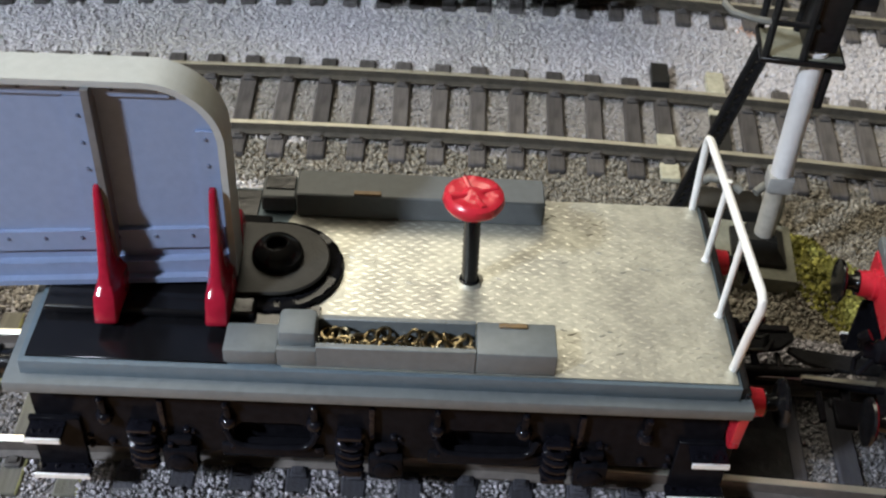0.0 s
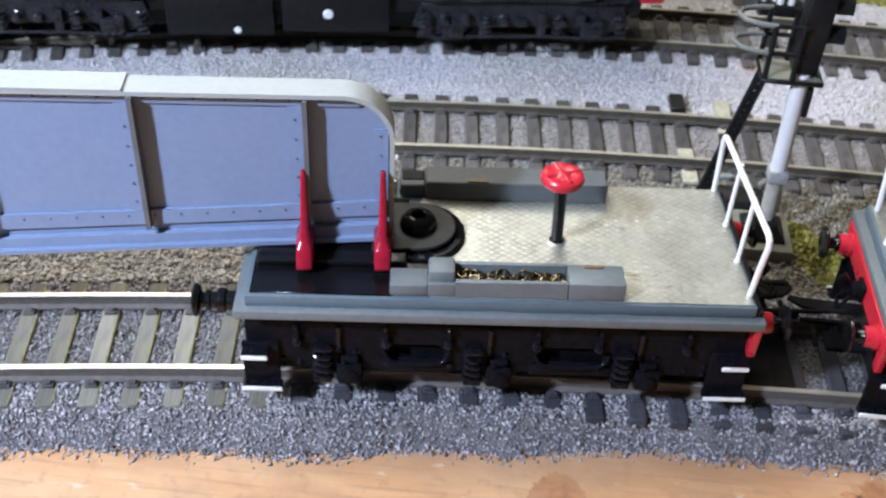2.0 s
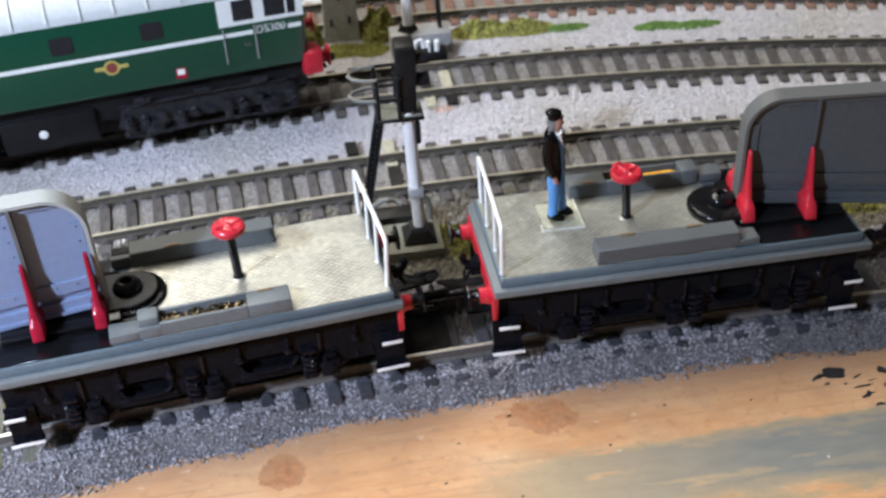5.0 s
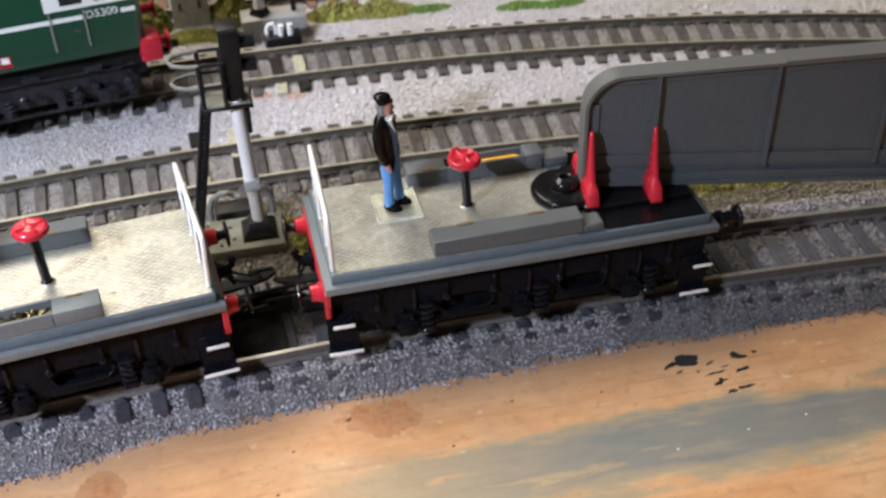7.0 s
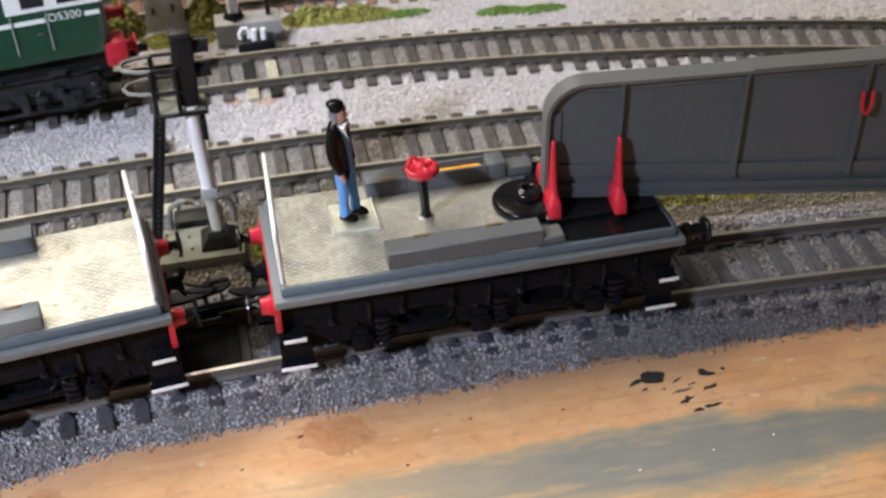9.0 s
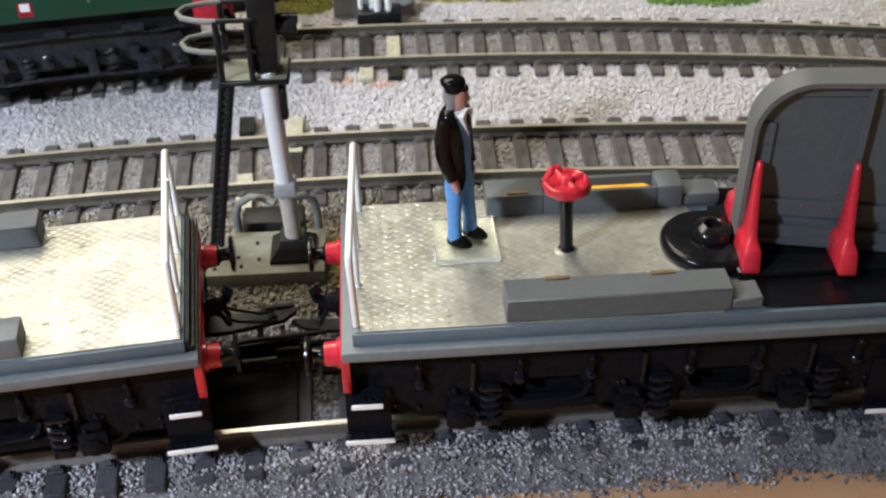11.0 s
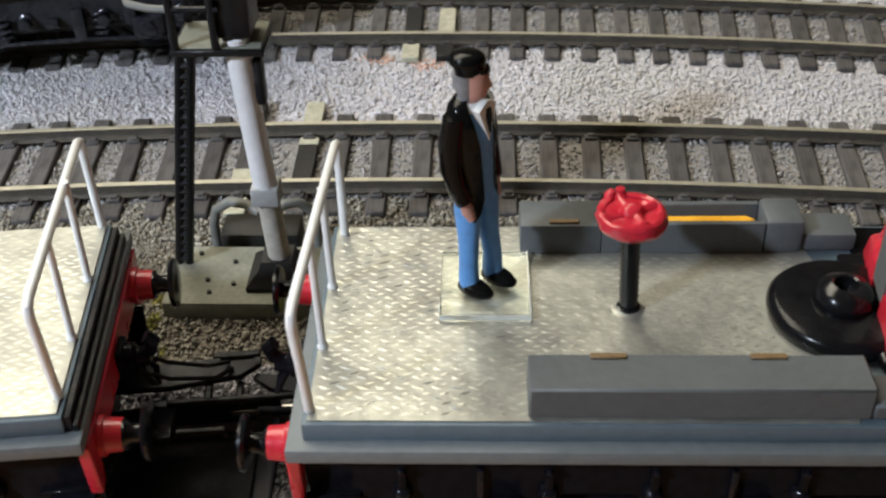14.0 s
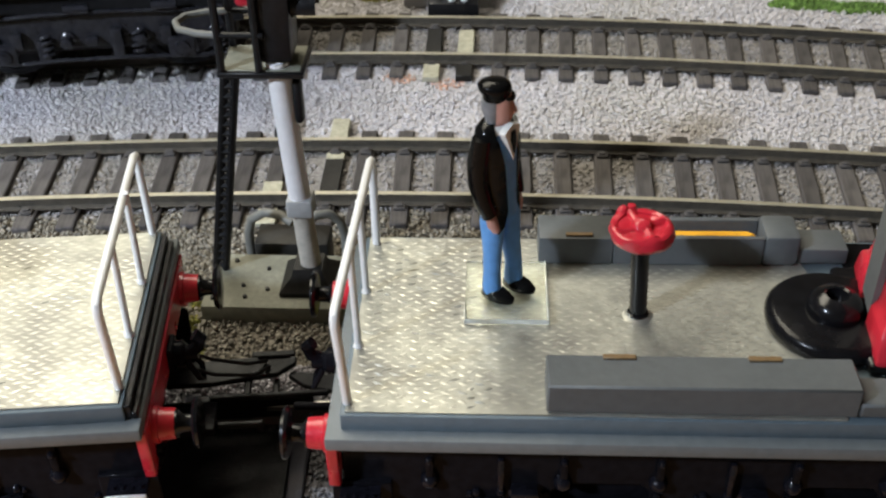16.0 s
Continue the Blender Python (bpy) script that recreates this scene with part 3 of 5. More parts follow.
def track(name, sleeper_mat, s0, s1, label, painted=()):
    """Two rails on plastic sleepers with moulded chairs. painted: sleepers with pale stretches (near end, middle, far end)."""
    key = name_key[name]
    lift = LIFT[key]
    low = 1.0 if key == "near" else 0.73
    t = thing(name, label=label, category="railway track", kind="structure")
    t.matrix_basis = Matrix.Identity(4)
    for side in (-8.75, 8.75):
        b = B()
        prof = [(-1.1, 0.1), (1.1, 0.1), (1.1, 0.4), (0.3, 0.75), (0.3, 1.8), (0.5, 2.05), (0.5, 2.7), (0.38, 2.8), (-0.38, 2.8), (-0.5, 2.7), (-0.5, 2.05), (-0.3, 1.8), (-0.3, 0.75), (-1.1, 0.4)]
        rings = []
        for s in np.arange(s0, s1 + 0.1, 8.0):
            rings.append([on_track(key, float(s), side + o, lift + h * low)[0] for o, h in prof])
        loft(b, rings)
        b.faces.ensure_lookup_table()
        b.normal_update()
        bmesh.ops.recalc_face_normals(b, faces=b.faces[:])
        for f in b.faces:
            f.material_index = 1 if abs(f.normal.z) > 0.6 and f.calc_center_median().z > lift + 2.6 * low else 0
        part("rail", b, [M_RAILDUST, M_RAILBRIGHT] if key == "near" else [M_RAILSIDE, M_RAILTOP], t, "worn rail with a bright head", 30)
    b = B()
    box(b, -1.5, 1.5, -15, 15, -2.0, 0.1, 0.26)
    b.normal_update()
    # front sleepers: upper edges on the +x side are olive-yellow
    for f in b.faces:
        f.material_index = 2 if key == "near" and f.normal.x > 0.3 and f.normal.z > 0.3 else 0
    for side in (-8.75, 8.75):
        for o in (-1.75, 1.75):
            box(b, -1.0, 1.0, side + o - 0.75, side + o + 0.75, 0.05, 0.62, 0.14, mi=1)
        box(b, -0.6, 0.6, side - 2.1, side - 1.2, 0.1, 0.95, 0.12, mi=1)
        box(b, -0.6, 0.6, side + 1.2, side + 2.1, 0.1, 0.95, 0.12, mi=1)
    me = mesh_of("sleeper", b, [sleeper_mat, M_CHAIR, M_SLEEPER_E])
    # darker copy for x > -84: the bogies' shade is put into its colour
    me_shaded = me.copy()
    me_shaded.materials.clear()
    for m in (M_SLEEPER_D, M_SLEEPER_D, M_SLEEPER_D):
        me_shaded.materials.append(m)
    rng = random.Random(len(name))
    for k in range(math.ceil(s0 / PITCH), math.floor(s1 / PITCH) + 1):
        special = {row[0]: row for row in painted}.get(k)
        along = special[1] if special else k * PITCH + PHASE[key]
        p, a = on_track(key, along, 0.0, lift)
        ob = new("sleeper", me_shaded if name == "front_track" and p.x > -84 else me)
        ob.parent = t
        ob.matrix_basis = Matrix.Translation(p * MM) @ Matrix.Rotation(a + rng.uniform(-0.012, 0.012), 4, "Z")
        for y0, y1, mat, h in special[2] if special else ():
            b = B()
            box(b, -1.62, 1.62, y0, y1, -0.6, h, 0.12)
            part("end_block" if abs(y1) > 15.5 else "paint_patch", b, mat, ob, "pale paint on a sleeper" if mat == M_SLEEPER_C else "black paint on a sleeper")
    return t


name_key = {"front_track": "near", "second_track": "second", "third_track": "third", "fourth_track": "fourth"}
track("front_track", M_SLEEPER_A, -235, 160, "weathered curved front track with olive-grey sleepers")
track("second_track", M_SLEEPER_B, -190, 190, "curved second track with dark brown sleepers", painted=((-5, -34.0, ((-15.1, -10.8, M_SLEEPER_C, 0.28), (-6.6, -2.5, M_SLEEPER_C, 0.28), (12.5, 19.0, M_TAN_BLACK, 1.2))), (-4, -24.2, ((11.0, 18.0, M_SLEEPER_C, 0.9), (4.8, 6.8, M_SLEEPER_C, 0.28), (-6.8, 4.7, M_TAN_BLACK, 0.3)))))
track("third_track", M_SLEEPER_B, -220, 230, "curved third track with dark brown sleepers", painted=((0, -2.7, ((-16.5, -10.6, M_SLEEPER_C, 0.6), (-6.5, 6.5, M_TAN_BLACK, 0.3))), (1, 4.0, ((-6.4, 5.5, M_SLEEPER_C, 0.5), (-16.0, -10.8, M_TAN_BLACK, 0.7)))))
track("fourth_track", M_RUST, -60, 240, "curved rear track with red-brown sleepers")

# ---- wagon bogies ----
# local axes: x towards the handrail end (0 at that end), y across, z up from the sleepers


def bogie(label, wheel, rail_path, tongue):
    """wheel: x, y of the brake stem. rail_path: the handrail's run."""
    hx, hy, lean, drop = wheel
    px, py = (-52.0, 0.4) if tongue else (-51.8, 0.2)

    def leaning(b):
        for v in b.verts:
            v.co.x += lean * (v.co.z - 27.5) / 12
            v.co.z -= drop * (v.co.z - 27.5) / 12
        return b

    t = thing("wagon_bogie", label=label, category="wagon bogie", group="coupled wagon bogies")
    b = B()
    box(b, -79, 0, -16.2, 16.2, 23.7, 25.3, 0.25, 2)
    part("footplate_lip", b, M_LIP, t)
    b = B()
    box(b, -77.3, -1.5, -14.9, 14.9, 25.3, 27.3, 0.22, 2)
    part("platform", b, M_BLUEGREY, t, "blue-grey painted platform")
    if tongue:
        b = B()
        box(b, -1.497, -0.85, -14.6, 14.6, 25.303, 27.1, 0.1)
        box(b, -0.86, -0.3, -14.6, 14.6, 25.303, 26.2, 0.1)
        part("end_moulding", b, M_BLACKM, t, "black grooved end moulding")
    # bright tread-plate deck
    b = B()
    poly = [(-2.0, -14.4), (-2.0, 14.5)] + [(-50, 14.5)] + [(px + (7.5 if tongue else 6.8) * math.cos(a), py + (7.5 if tongue else 6.8) * math.sin(a)) for a in np.linspace(math.pi / 2, -math.pi / 2, 16)] + [(-50, -14.4)]
    prism(b, poly, 27.304, 27.5)
    deck = part("deck_plate", b, M_DECK, t, "bright aluminium tread-plate deck")
    b = B()
    rng = random.Random(4)
    row = 0
    y = -13.9
    while y < 14:
        x = -49.0 + (row % 2) * 0.85
        while x < -2.8:
            if not (y < -9.2 and x < -21) and not (y > 9.2 and x < -21) and (x + 52) ** 2 + y * y > 62:
                a = (0.32 if (row % 2) else -0.32) + rng.uniform(-0.08, 0.08)
                c, s = math.cos(a), math.sin(a)
                worn = max(0.06, min(1.0, 0.55 + 1.7 * noise.noise(Vector((x * 0.09, y * 0.12, 7.0 if tongue else 2.0))) + (0.0 if tongue else 0.9 * max(0.0, (x + 26) / 24))))
                h, l, w = (0.08 if tongue else 0.085) * worn * rng.uniform(0.3, 1.4), rng.uniform(0.55, 0.75), rng.uniform(0.14, 0.2)
                pts = [(x + c * u - s * v, y + s * u + c * v) for u, v in ((-l, 0), (0, -w), (l, 0), (0, w))]
                vs = [b.verts.new((p[0], p[1], 27.503)) for p in pts]
                top = b.verts.new((x, y, 27.503 + h))
                for i in range(4):
                    b.faces.new((vs[i], vs[(i + 1) % 4], top))
            x += 1.7
        y += 0.64
        row += 1
    part("tread_pattern", b, M_TREAD, deck, "", 60)
    # black well under the girder
    b = B()
    box(b, -76.6, -55.6, -14.3, 14.3, 27.304, 27.55, 0.1)
    if tongue:
        box(b, -56.5, -46.6, -9.5, -5.6, 27.504, 27.75, 0.08)
    part("well_floor", b, M_BLACK, t, "gloss black well floor")
    b = B()
    box(b, -76.2, -53.5, -8.3, 8.3, 27.553, 28.75, 0.45, 3)
    part("cradle", b, M_BLACK, t, "gloss black girder cradle")
    # pivot
    b = B()
    lathe(b, [(7.3, 27.504), (7.3, 28.1), (7.0, 28.35), (0.1, 28.35)] if tongue else [(6.8, 27.504), (6.95, 28.0), (6.95, 28.7), (6.5, 29.25), (6.1, 29.4), (0.1, 29.4)], (px, py, 0), n=72)
    jag = random.Random(3)
    for v in b.verts:
        if tongue and math.hypot(v.co.x + 52, v.co.y - 0.4) > 6.5:
            f = 1 + jag.uniform(-0.014, 0.022)
            v.co.x, v.co.y = -52 + (v.co.x + 52) * f, 0.4 + (v.co.y - 0.4) * f
    plate = part("pivot_disc", b, M_DISC, t, "gloss black pivot disc")
    b = B()
    zt = 29.303 if tongue else 29.403
    ang = np.linspace(-math.pi / 2, math.pi / 2, 20)
    prism(b, [(-59, -5.9)] + [(-52 + 5.9 * math.cos(a), 0.4 + 5.9 * math.sin(a)) for a in ang] + [(-59, 6.3)], 28.754, 29.3, bev=0.2)
    if tongue:
        part("pivot_tongue", b, M_TAN_BLACK, plate, "dark weathered tongue plate")
    b = B()
    lathe(b, [(2.9, zt), (2.95, zt + 0.3), (2.75, zt + 1.1), (2.2, zt + 1.8), (1.35, zt + 2.15), (1.15, zt + 2.0), (1.1, zt + 0.9), (0.05, zt + 0.9)], (px, py, 0), n=32)
    part("pivot_bolt", b, M_BLACK, plate, "gloss black socket-head bolt")
    # lockers along both sides
    b = B()
    th = 30.5 if tongue else 31.0
    box(b, -46.4, -29.8, -14.3, -13.55, 27.504, th, 0.1)
    box(b, -46.4, -29.8, -10.4, -9.7, 27.504, th + 0.2, 0.1)
    box(b, -46.3, -29.9, -13.6, -10.3, 27.504, 28.4)
    # first bogie's tray takes the paler grey, for lamp light falling on it
    tray = part("tool_tray", b, M_LIP if tongue else M_GREY, t, "grey open-topped tool tray")
    for nm, x0, x1, ya, yb, zt, bv in (("tray_locker", -29.75, -21.4, -14.35, -9.65, th + 0.05, 0.2), ("end_block", -50.4, -46.42, -13.4 if tongue else -14.35, -9.6, 31.5, 0.55), ("low_step", -56.0, -50.45, -14.3, -10.2, 29.5, 0.25)) + ((("front_wall", -50.44, -46.41, -14.3, -13.5, 29.9, 0.1),) if tongue else ()):
        b = B()
        box(b, x0, x1, ya, yb, 27.504, zt, bv, 2)
        part(nm, b, M_LIP if tongue else M_GREY, tray)
    b = B()
    box(b, -27.4, -24.4, -10.6, -10.0, th + 0.053, th + 0.3, 0.06)
    part("catch", b, M_BROWN, tray, "small brown catch")
    b = B()
    box(b, -51.0, -21.4, 9.6, 14.3, 27.504, 31.0, 0.2)
    locker = part("locker", b, M_GREY, t, "long grey closed locker")
    b = B()
    box(b, -55.2, -51.05, 10.2, 14.3, 27.504, 29.9 if tongue else 29.2, 0.25)
    low = part("low_step", b, M_GREY, locker)
    # black plate stands for the dark inside of an open recess
    if tongue:
        b = B()
        box(b, -54.8, -51.3, 11.6, 14.1, 29.903, 30.1, 0.06)
        part("dark_cover", b, M_BLACK, locker, "thin black plate standing for a dark recess")
    for x in (-28.5, -42.5):
        b = B()
        box(b, x - 1.6, x + 1.6, 9.75, 10.4, 31.003, 31.25, 0.06)
        part("catch", b, M_BROWN, locker, "small brown catch")
    # handbrake wheel
    b = B()
    rows = [(1.15, 27.504), (1.15, 27.9), (0.95, 28.0)]
    for i in range(24):
        rows += [(0.98 if i % 2 else 0.86, 28.1 + i * 0.42)]
    rows += [(0.9, 38.4)]
    lathe(b, rows, (hx, hy, 0), n=16)
    stem = part("brake_stem", leaning(b), M_BLACK, t, "gloss black threaded brake stem", 60)
    b = B()
    lathe(b, [(0.9, 38.3), (2.4, 38.35), (3.1, 38.7), (3.35, 39.3), (3.2, 39.9), (2.7, 40.2), (1.9, 40.08), (1.2, 40.02), (0.9, 40.25), (0.45, 40.4), (0.05, 40.4)], (hx, hy, 0), n=36)
    rr = 2.75
    if not tongue:
        tube(b, [(hx + rr * math.cos(a), hy + rr * math.sin(a), 39.95) for a in np.linspace(0, 2 * math.pi, 33)], 0.5, 8)
    if not tongue:
        for ox, oy in ((1.7, -2.5), (0.75, -2.85)):
            lathe(b, [(0.1, 39.7), (0.5, 39.9), (0.6, 40.4), (0.45, 40.85), (0.05, 41.0)], (hx + ox, hy + oy, 0), n=10)
        lathe(b, [(1.15, 39.7), (1.05, 40.3), (0.75, 40.75), (0.3, 40.95), (0.05, 40.95)], (hx, hy, 0), n=16)
    for k in range(4):
        a = k * math.pi / 2 + 0.4
        c = Vector((hx + 1.75 * math.cos(a), hy + 1.75 * math.sin(a), 39.9))
        tube(b, [Vector((hx, hy, 40.1)), c, Vector((hx + 2.7 * math.cos(a), hy + 2.7 * math.sin(a), 40.1))], [0.3, 0.34, 0.4] if tongue else [0.55, 0.5, 0.55], 8)
    lump = 0.12 if tongue else 0.34
    for v in b.verts:
        q = v.co.copy()
        v.co.z += lump * noise.noise(q * 0.9)
        v.co.x += lump * 0.7 * noise.noise(q * 0.8 + Vector((9, 0, 0)))
        v.co.y += lump * 0.7 * noise.noise(q * 0.8 + Vector((0, 9, 0)))
    foot = B()
    lathe(foot, [(1.6, 27.504), (1.4, 27.58), (1.1, 27.8), (0.9, 27.95)], (hx, hy, 0), n=18)
    for v in foot.verts:
        v.co += Vector((0.35, 0.35, 0.05)) * noise.noise(v.co * 0.9)
    part("glue_fillet", leaning(foot), M_DECK, stem, "silvery glue round the foot")
    part("hand_wheel", leaning(b), M_RED, stem, "glossy red hand wheel")
    # white handrail across the end
    rail = B()
    tube(rail, rail_path, 0.48, 12)
    hand = part("handrail", rail, M_WHITE, t, "white painted wire handrail")
    for y in (4.9, -4.2):
        b = B()
        rod(b, (-2.4, y, 27.5), (-2.2, y, 39.4), 0.38)
        lathe(b, [(0.55, 27.5), (0.5, 27.75), (0.38, 28.0)], (-2.4, y, 0), n=12)
        part("handrail_post", b, M_WHITE, hand)
    # red headstock and buffers
    b = B()
    box(b, -0.9, 0.25, -13.2, 13.2, 19.6, 23.68, 0.15)
    for s in (-1, 1):
        prism(b, [(s * 15.2, 23.67), (s * 12.4, 23.67), (s * 12.8, 17.4), (s * 14.0, 16.6), (s * 14.6, 17.0)], -0.95, 0.2, axis="x", bev=0.12)
    part("headstock", b, M_RED, t, "red painted headstock")
    for end in (0, 1):
        for y in (-11.35, 11.35):
            d, x0 = ((1, 0, 0), 0.25) if end == 0 else ((-1, 0, 0), -78.6)
            buf, zc = B(), 23.1 if end else 21.3
            k = 1.3 if end == 0 else 0.0
            lathe(buf, [(2.0, 0), (2.0, 0.5), (1.75, 0.6), (1.6, 3.5 - k), (1.1, 3.55 - k)] if end == 0 else [(2.0, 0), (2.0, 0.5), (1.55, 0.8), (1.5, 1.9), (1.9, 2.1), (1.95, 2.6), (1.9, 3.1), (1.5, 3.4)], (x0, y, zc), d, 22)
            hs = part("buffer", buf, M_RED if end == 0 else M_BLACK, t, "red buffer housing" if end == 0 else "gloss black buffer")
            b = B()
            lathe(b, [(1.3, 3.3), (1.3, 4.2), (1.55, 4.4), (1.55, 5.0), (1.2, 5.2), (1.25, 5.7), (2.3, 6.0), (2.55, 6.3), (2.55, 6.7), (2.2, 7.0), (0.05, 7.1)] if end else [(1.55, 3.4 + k * 0.7), (1.6, 3.7 + k * 0.7), (1.25, 4.2), (1.35, 4.5), (0.95, 4.7 + k * 0.3), (0.95, 6.0), (1.4, 6.2), (2.5, 6.3), (2.8, 6.6), (2.7, 6.9), (1.4, 7.1), (0.05, 7.1)], (x0 - d[0] * k * 1.7, y, zc), d, 24)
            part("buffer_head", b, M_BLACK, hs, "gloss black buffer head")
    # draw hook and coupling
    b = B()
    box(b, 0.2, 1.0, -1.6, 1.6, 19.4, 22.6, 0.2)
    lathe(b, [(1.5, 0), (1.5, 0.9), (1.0, 1.3), (0.9, 2.6)], (0.9, 0, 21.0), (1, 0, 0), 14)
    tube(b, [(0.8, 0, 21), (2.4, 0, 21.2), (3.6, 0, 21.9), (4.0, 0, 23.0), (3.3, 0, 23.6)], 0.75, 8)
    tube(b, [(2.2, 0.9, 20.6), (3.4, 1.2, 18.2), (3.6, 0, 17.0), (3.4, -1.2, 18.2), (2.2, -0.9, 20.6)], 0.35, 8)
    part("draw_hook", b, M_FRAME, t, "black draw hook with a shackle")
    b = B()
    if tongue:
        prism(b, [(-5, 5.4), (-5, 9.2), (9.6, 9.9), (13.2, 9.6), (13.2, 8.4), (11.0, 6.6), (3.0, 5.4)], 10.5, 11.3, bev=0.15)
        # the bar from z 3.8 to 7.0 is added, hiding the far rail
        bars = [(7.6, 13.0, 9.95, 11.0, 10.4, 11.2), (8.4, 12.4, 9.3, 9.8, 11.303, 11.7), (3.0, 17.2, 2.9, 3.7, 10.4, 11.1), (7.0, 7.9, 3.7, 6.6, 10.0, 10.8), (0.5, 15.0, 6.7, 7.9, 3.8, 7.0), (10.4, 11.2, 3.7, 7.0, 9.4, 10.2), (-6, 4.2, -2.4, 2.4, 10.0, 11.2), (4.2, 9.6, -1.0, -0.2, 9.6, 10.4)]
        rods = (((1.4, 1.3, 20.4), (4.2, 2.6, 17.6), (7.6, 6.2, 13.4), (9.6, 8.6, 11.6)), ((1.4, -1.0, 20.2), (4.6, 0.8, 16.8), (8.4, 5.0, 12.6), (10.0, 7.6, 11.5)))
    else:
        prism(b, [(-5, -9.4), (-5, -6.8), (3.0, -6.6), (6.4, -7.4), (8.6, -9.2), (8.2, -10.0), (4.0, -9.6)], 9.6, 10.3, bev=0.15)
        bars = [(-4.0, 7.2, -4.6, -3.7, 9.6, 10.4), (1.0, 2.2, -4.8, -1.4, 8.6, 9.5), (4.6, 5.4, -3.6, 1.4, 8.8, 9.5), (-6, 3.6, -2.0, 2.2, 9.0, 10.0)]
        rods = ()
    coupling = part("coupling", b, M_BLACKM, t, "black tension-lock coupling")
    for dims in bars:
        b = B()
        box(b, *dims, 0.18)
        part("coupling_bar", b, M_FRAME if dims[1] < 8 else M_BLACKM, coupling)
    for run in rods:
        b = B()
        tube(b, run, 0.24, 8)
        part("coupling_link", b, M_BLACKM, coupling, "glossy black coupling link")
    # running gear: a deep side frame with two slots, springs, axle boxes, hangers and bolt heads
    windows = ((-56.0, -47.5), (-32.6, -22.7))
    for s in (-1, 1):
        def slab(b, x0, x1, ya, yb, z0, z1, bev):
            box(b, x0, x1, min(s * ya, s * yb), max(s * ya, s * yb), z0, z1, bev, 2)

        def dome(x, y, z, r, parent):
            b = B()
            lathe(b, [(r, 0), (r * 0.97, r * 0.4), (r * 0.78, r * 0.85), (r * 0.4, r * 1.15), (0.02, r * 1.22)], (x, s * y, z), (0, s, 0), 14)
            part("boss", b, M_PART, parent, "glossy black bolt head")

        b = B()
        edge = [(-78.0, 24.15), (-1.0, 24.15), (-1.0, 15.5), (-4.0, 11.0)]
        for x0, x1 in reversed(windows):
            edge += [(x1, 11.0), (x1, 15.2), (x1 - 1.0, 16.3), (x0 + 1.0, 16.3), (x0, 15.2), (x0, 11.0)]
        edge += [(-74.5, 11.0), (-78.0, 15.5)]
        prism(b, edge, min(s * 12.1, s * 13.1), max(s * 12.1, s * 13.1), axis="y", bev=0.2)
        side = part("side_frame", b, M_FRAME, t, "gloss black side frame")
        # added plate fills the slots behind the frame with dark
        b = B()
        slab(b, -75.5, -3.0, 10.9, 11.7, 9.6, 22.6, 0.1)
        part("backing_plate", b, M_FRAME, side)
        b = B()
        tube(b, [(x, s * (13.25 + 0.5 * math.sin(x * 0.11)), 22.0 - 0.9 * math.sin((x + 74) / 71 * math.pi)) for x in np.linspace(-74, -3, 30)], 0.22, 6)
        part("frame_bead", b, M_FRAME, side)
        for x0, x1 in windows:
            b = B()
            slab(b, x0 - 1.6, x1 + 1.6, 12.0, 13.6, 10.8, 12.9, 0.4)
            part("spring_plank", b, M_FRAME, side)
            b = B()
            tube(b, [(x0 - 0.9, s * 13.2, 15.3), (x0 - 0.3, s * 13.6, 13.9), (x0 + 0.7, s * 13.8, 13.25), (x0 + 2.2, s * 13.85, 13.1), ((x0 + x1) / 2, s * 13.85, 13.0), (x1 - 2.2, s * 13.85, 13.1), (x1 - 0.7, s * 13.8, 13.25), (x1 + 0.3, s * 13.6, 13.9), (x1 + 0.9, s * 13.2, 15.3)], 0.42, 9)
            part("brake_bar", b, M_FRAME, side)
        for x in (-62.6, -39.4, -16.1):
            b = B()
            slab(b, x - 1.5, x + 2.5, 13.1, 14.9, 9.2, 13.0, 0.5)
            lathe(b, [(1.5, 0), (1.45, 0.3), (1.0, 0.6), (0.05, 0.65)], (x + 0.5, s * 14.9, 11.0), (0, s, 0), 16)
            slab(b, x - 0.9, x + 1.9, 13.1, 14.2, 13.0, 14.3, 0.35)
            part("axle_box", b, M_FRAME, side)
            for dx, z, r in ((-1.2, 15.1, 0.55), (1.3, 15.0, 0.5), (2.0, 14.7, 0.35)):
                dome(x + dx, 13.1, z, r, side)
            dome(x - 0.4, 14.2, 13.6, 0.42, side)
            b = B()
            tube(b, [(x - 3.6 + 1.3 * math.cos(a), s * 14.0 + s * 0.85 * math.sin(a), 10.2 + a * 0.222) for a in np.linspace(0, 8 * math.pi, 65)], 0.42, 7)
            slab(b, x - 5.0, x - 2.2, 13.1, 14.9, 15.9, 16.5, 0.2)
            slab(b, x - 5.0, x - 2.2, 13.1, 14.9, 9.5, 10.1, 0.2)
            part("spring", b, M_PART, side, "black coil spring")
            b = B()
            slab(b, x - 1.5, x - 0.8, 13.1, 13.75, 15.6, 20.2, 0.2)
            part("rib", b, M_PART, side)
            for dx in (-7.5, 6.1):
                b = B()
                slab(b, x + dx - 0.45, x + dx + 0.45, 13.1, 13.9, 17.6, 23.6, 0.25)
                part("hanger", b, M_FRAME, side)
                dome(x + dx, 13.1, 16.9, 1.0, side)
                dome(x + dx, 13.9, 20.4, 0.42, side)
                dome(x + dx + 0.2, 13.1, 12.4, 0.5, side)
        for x in (-72.3, -6.7):
            for z in (13.2, 11.6):
                dome(x, 13.1, z, 0.4, side)
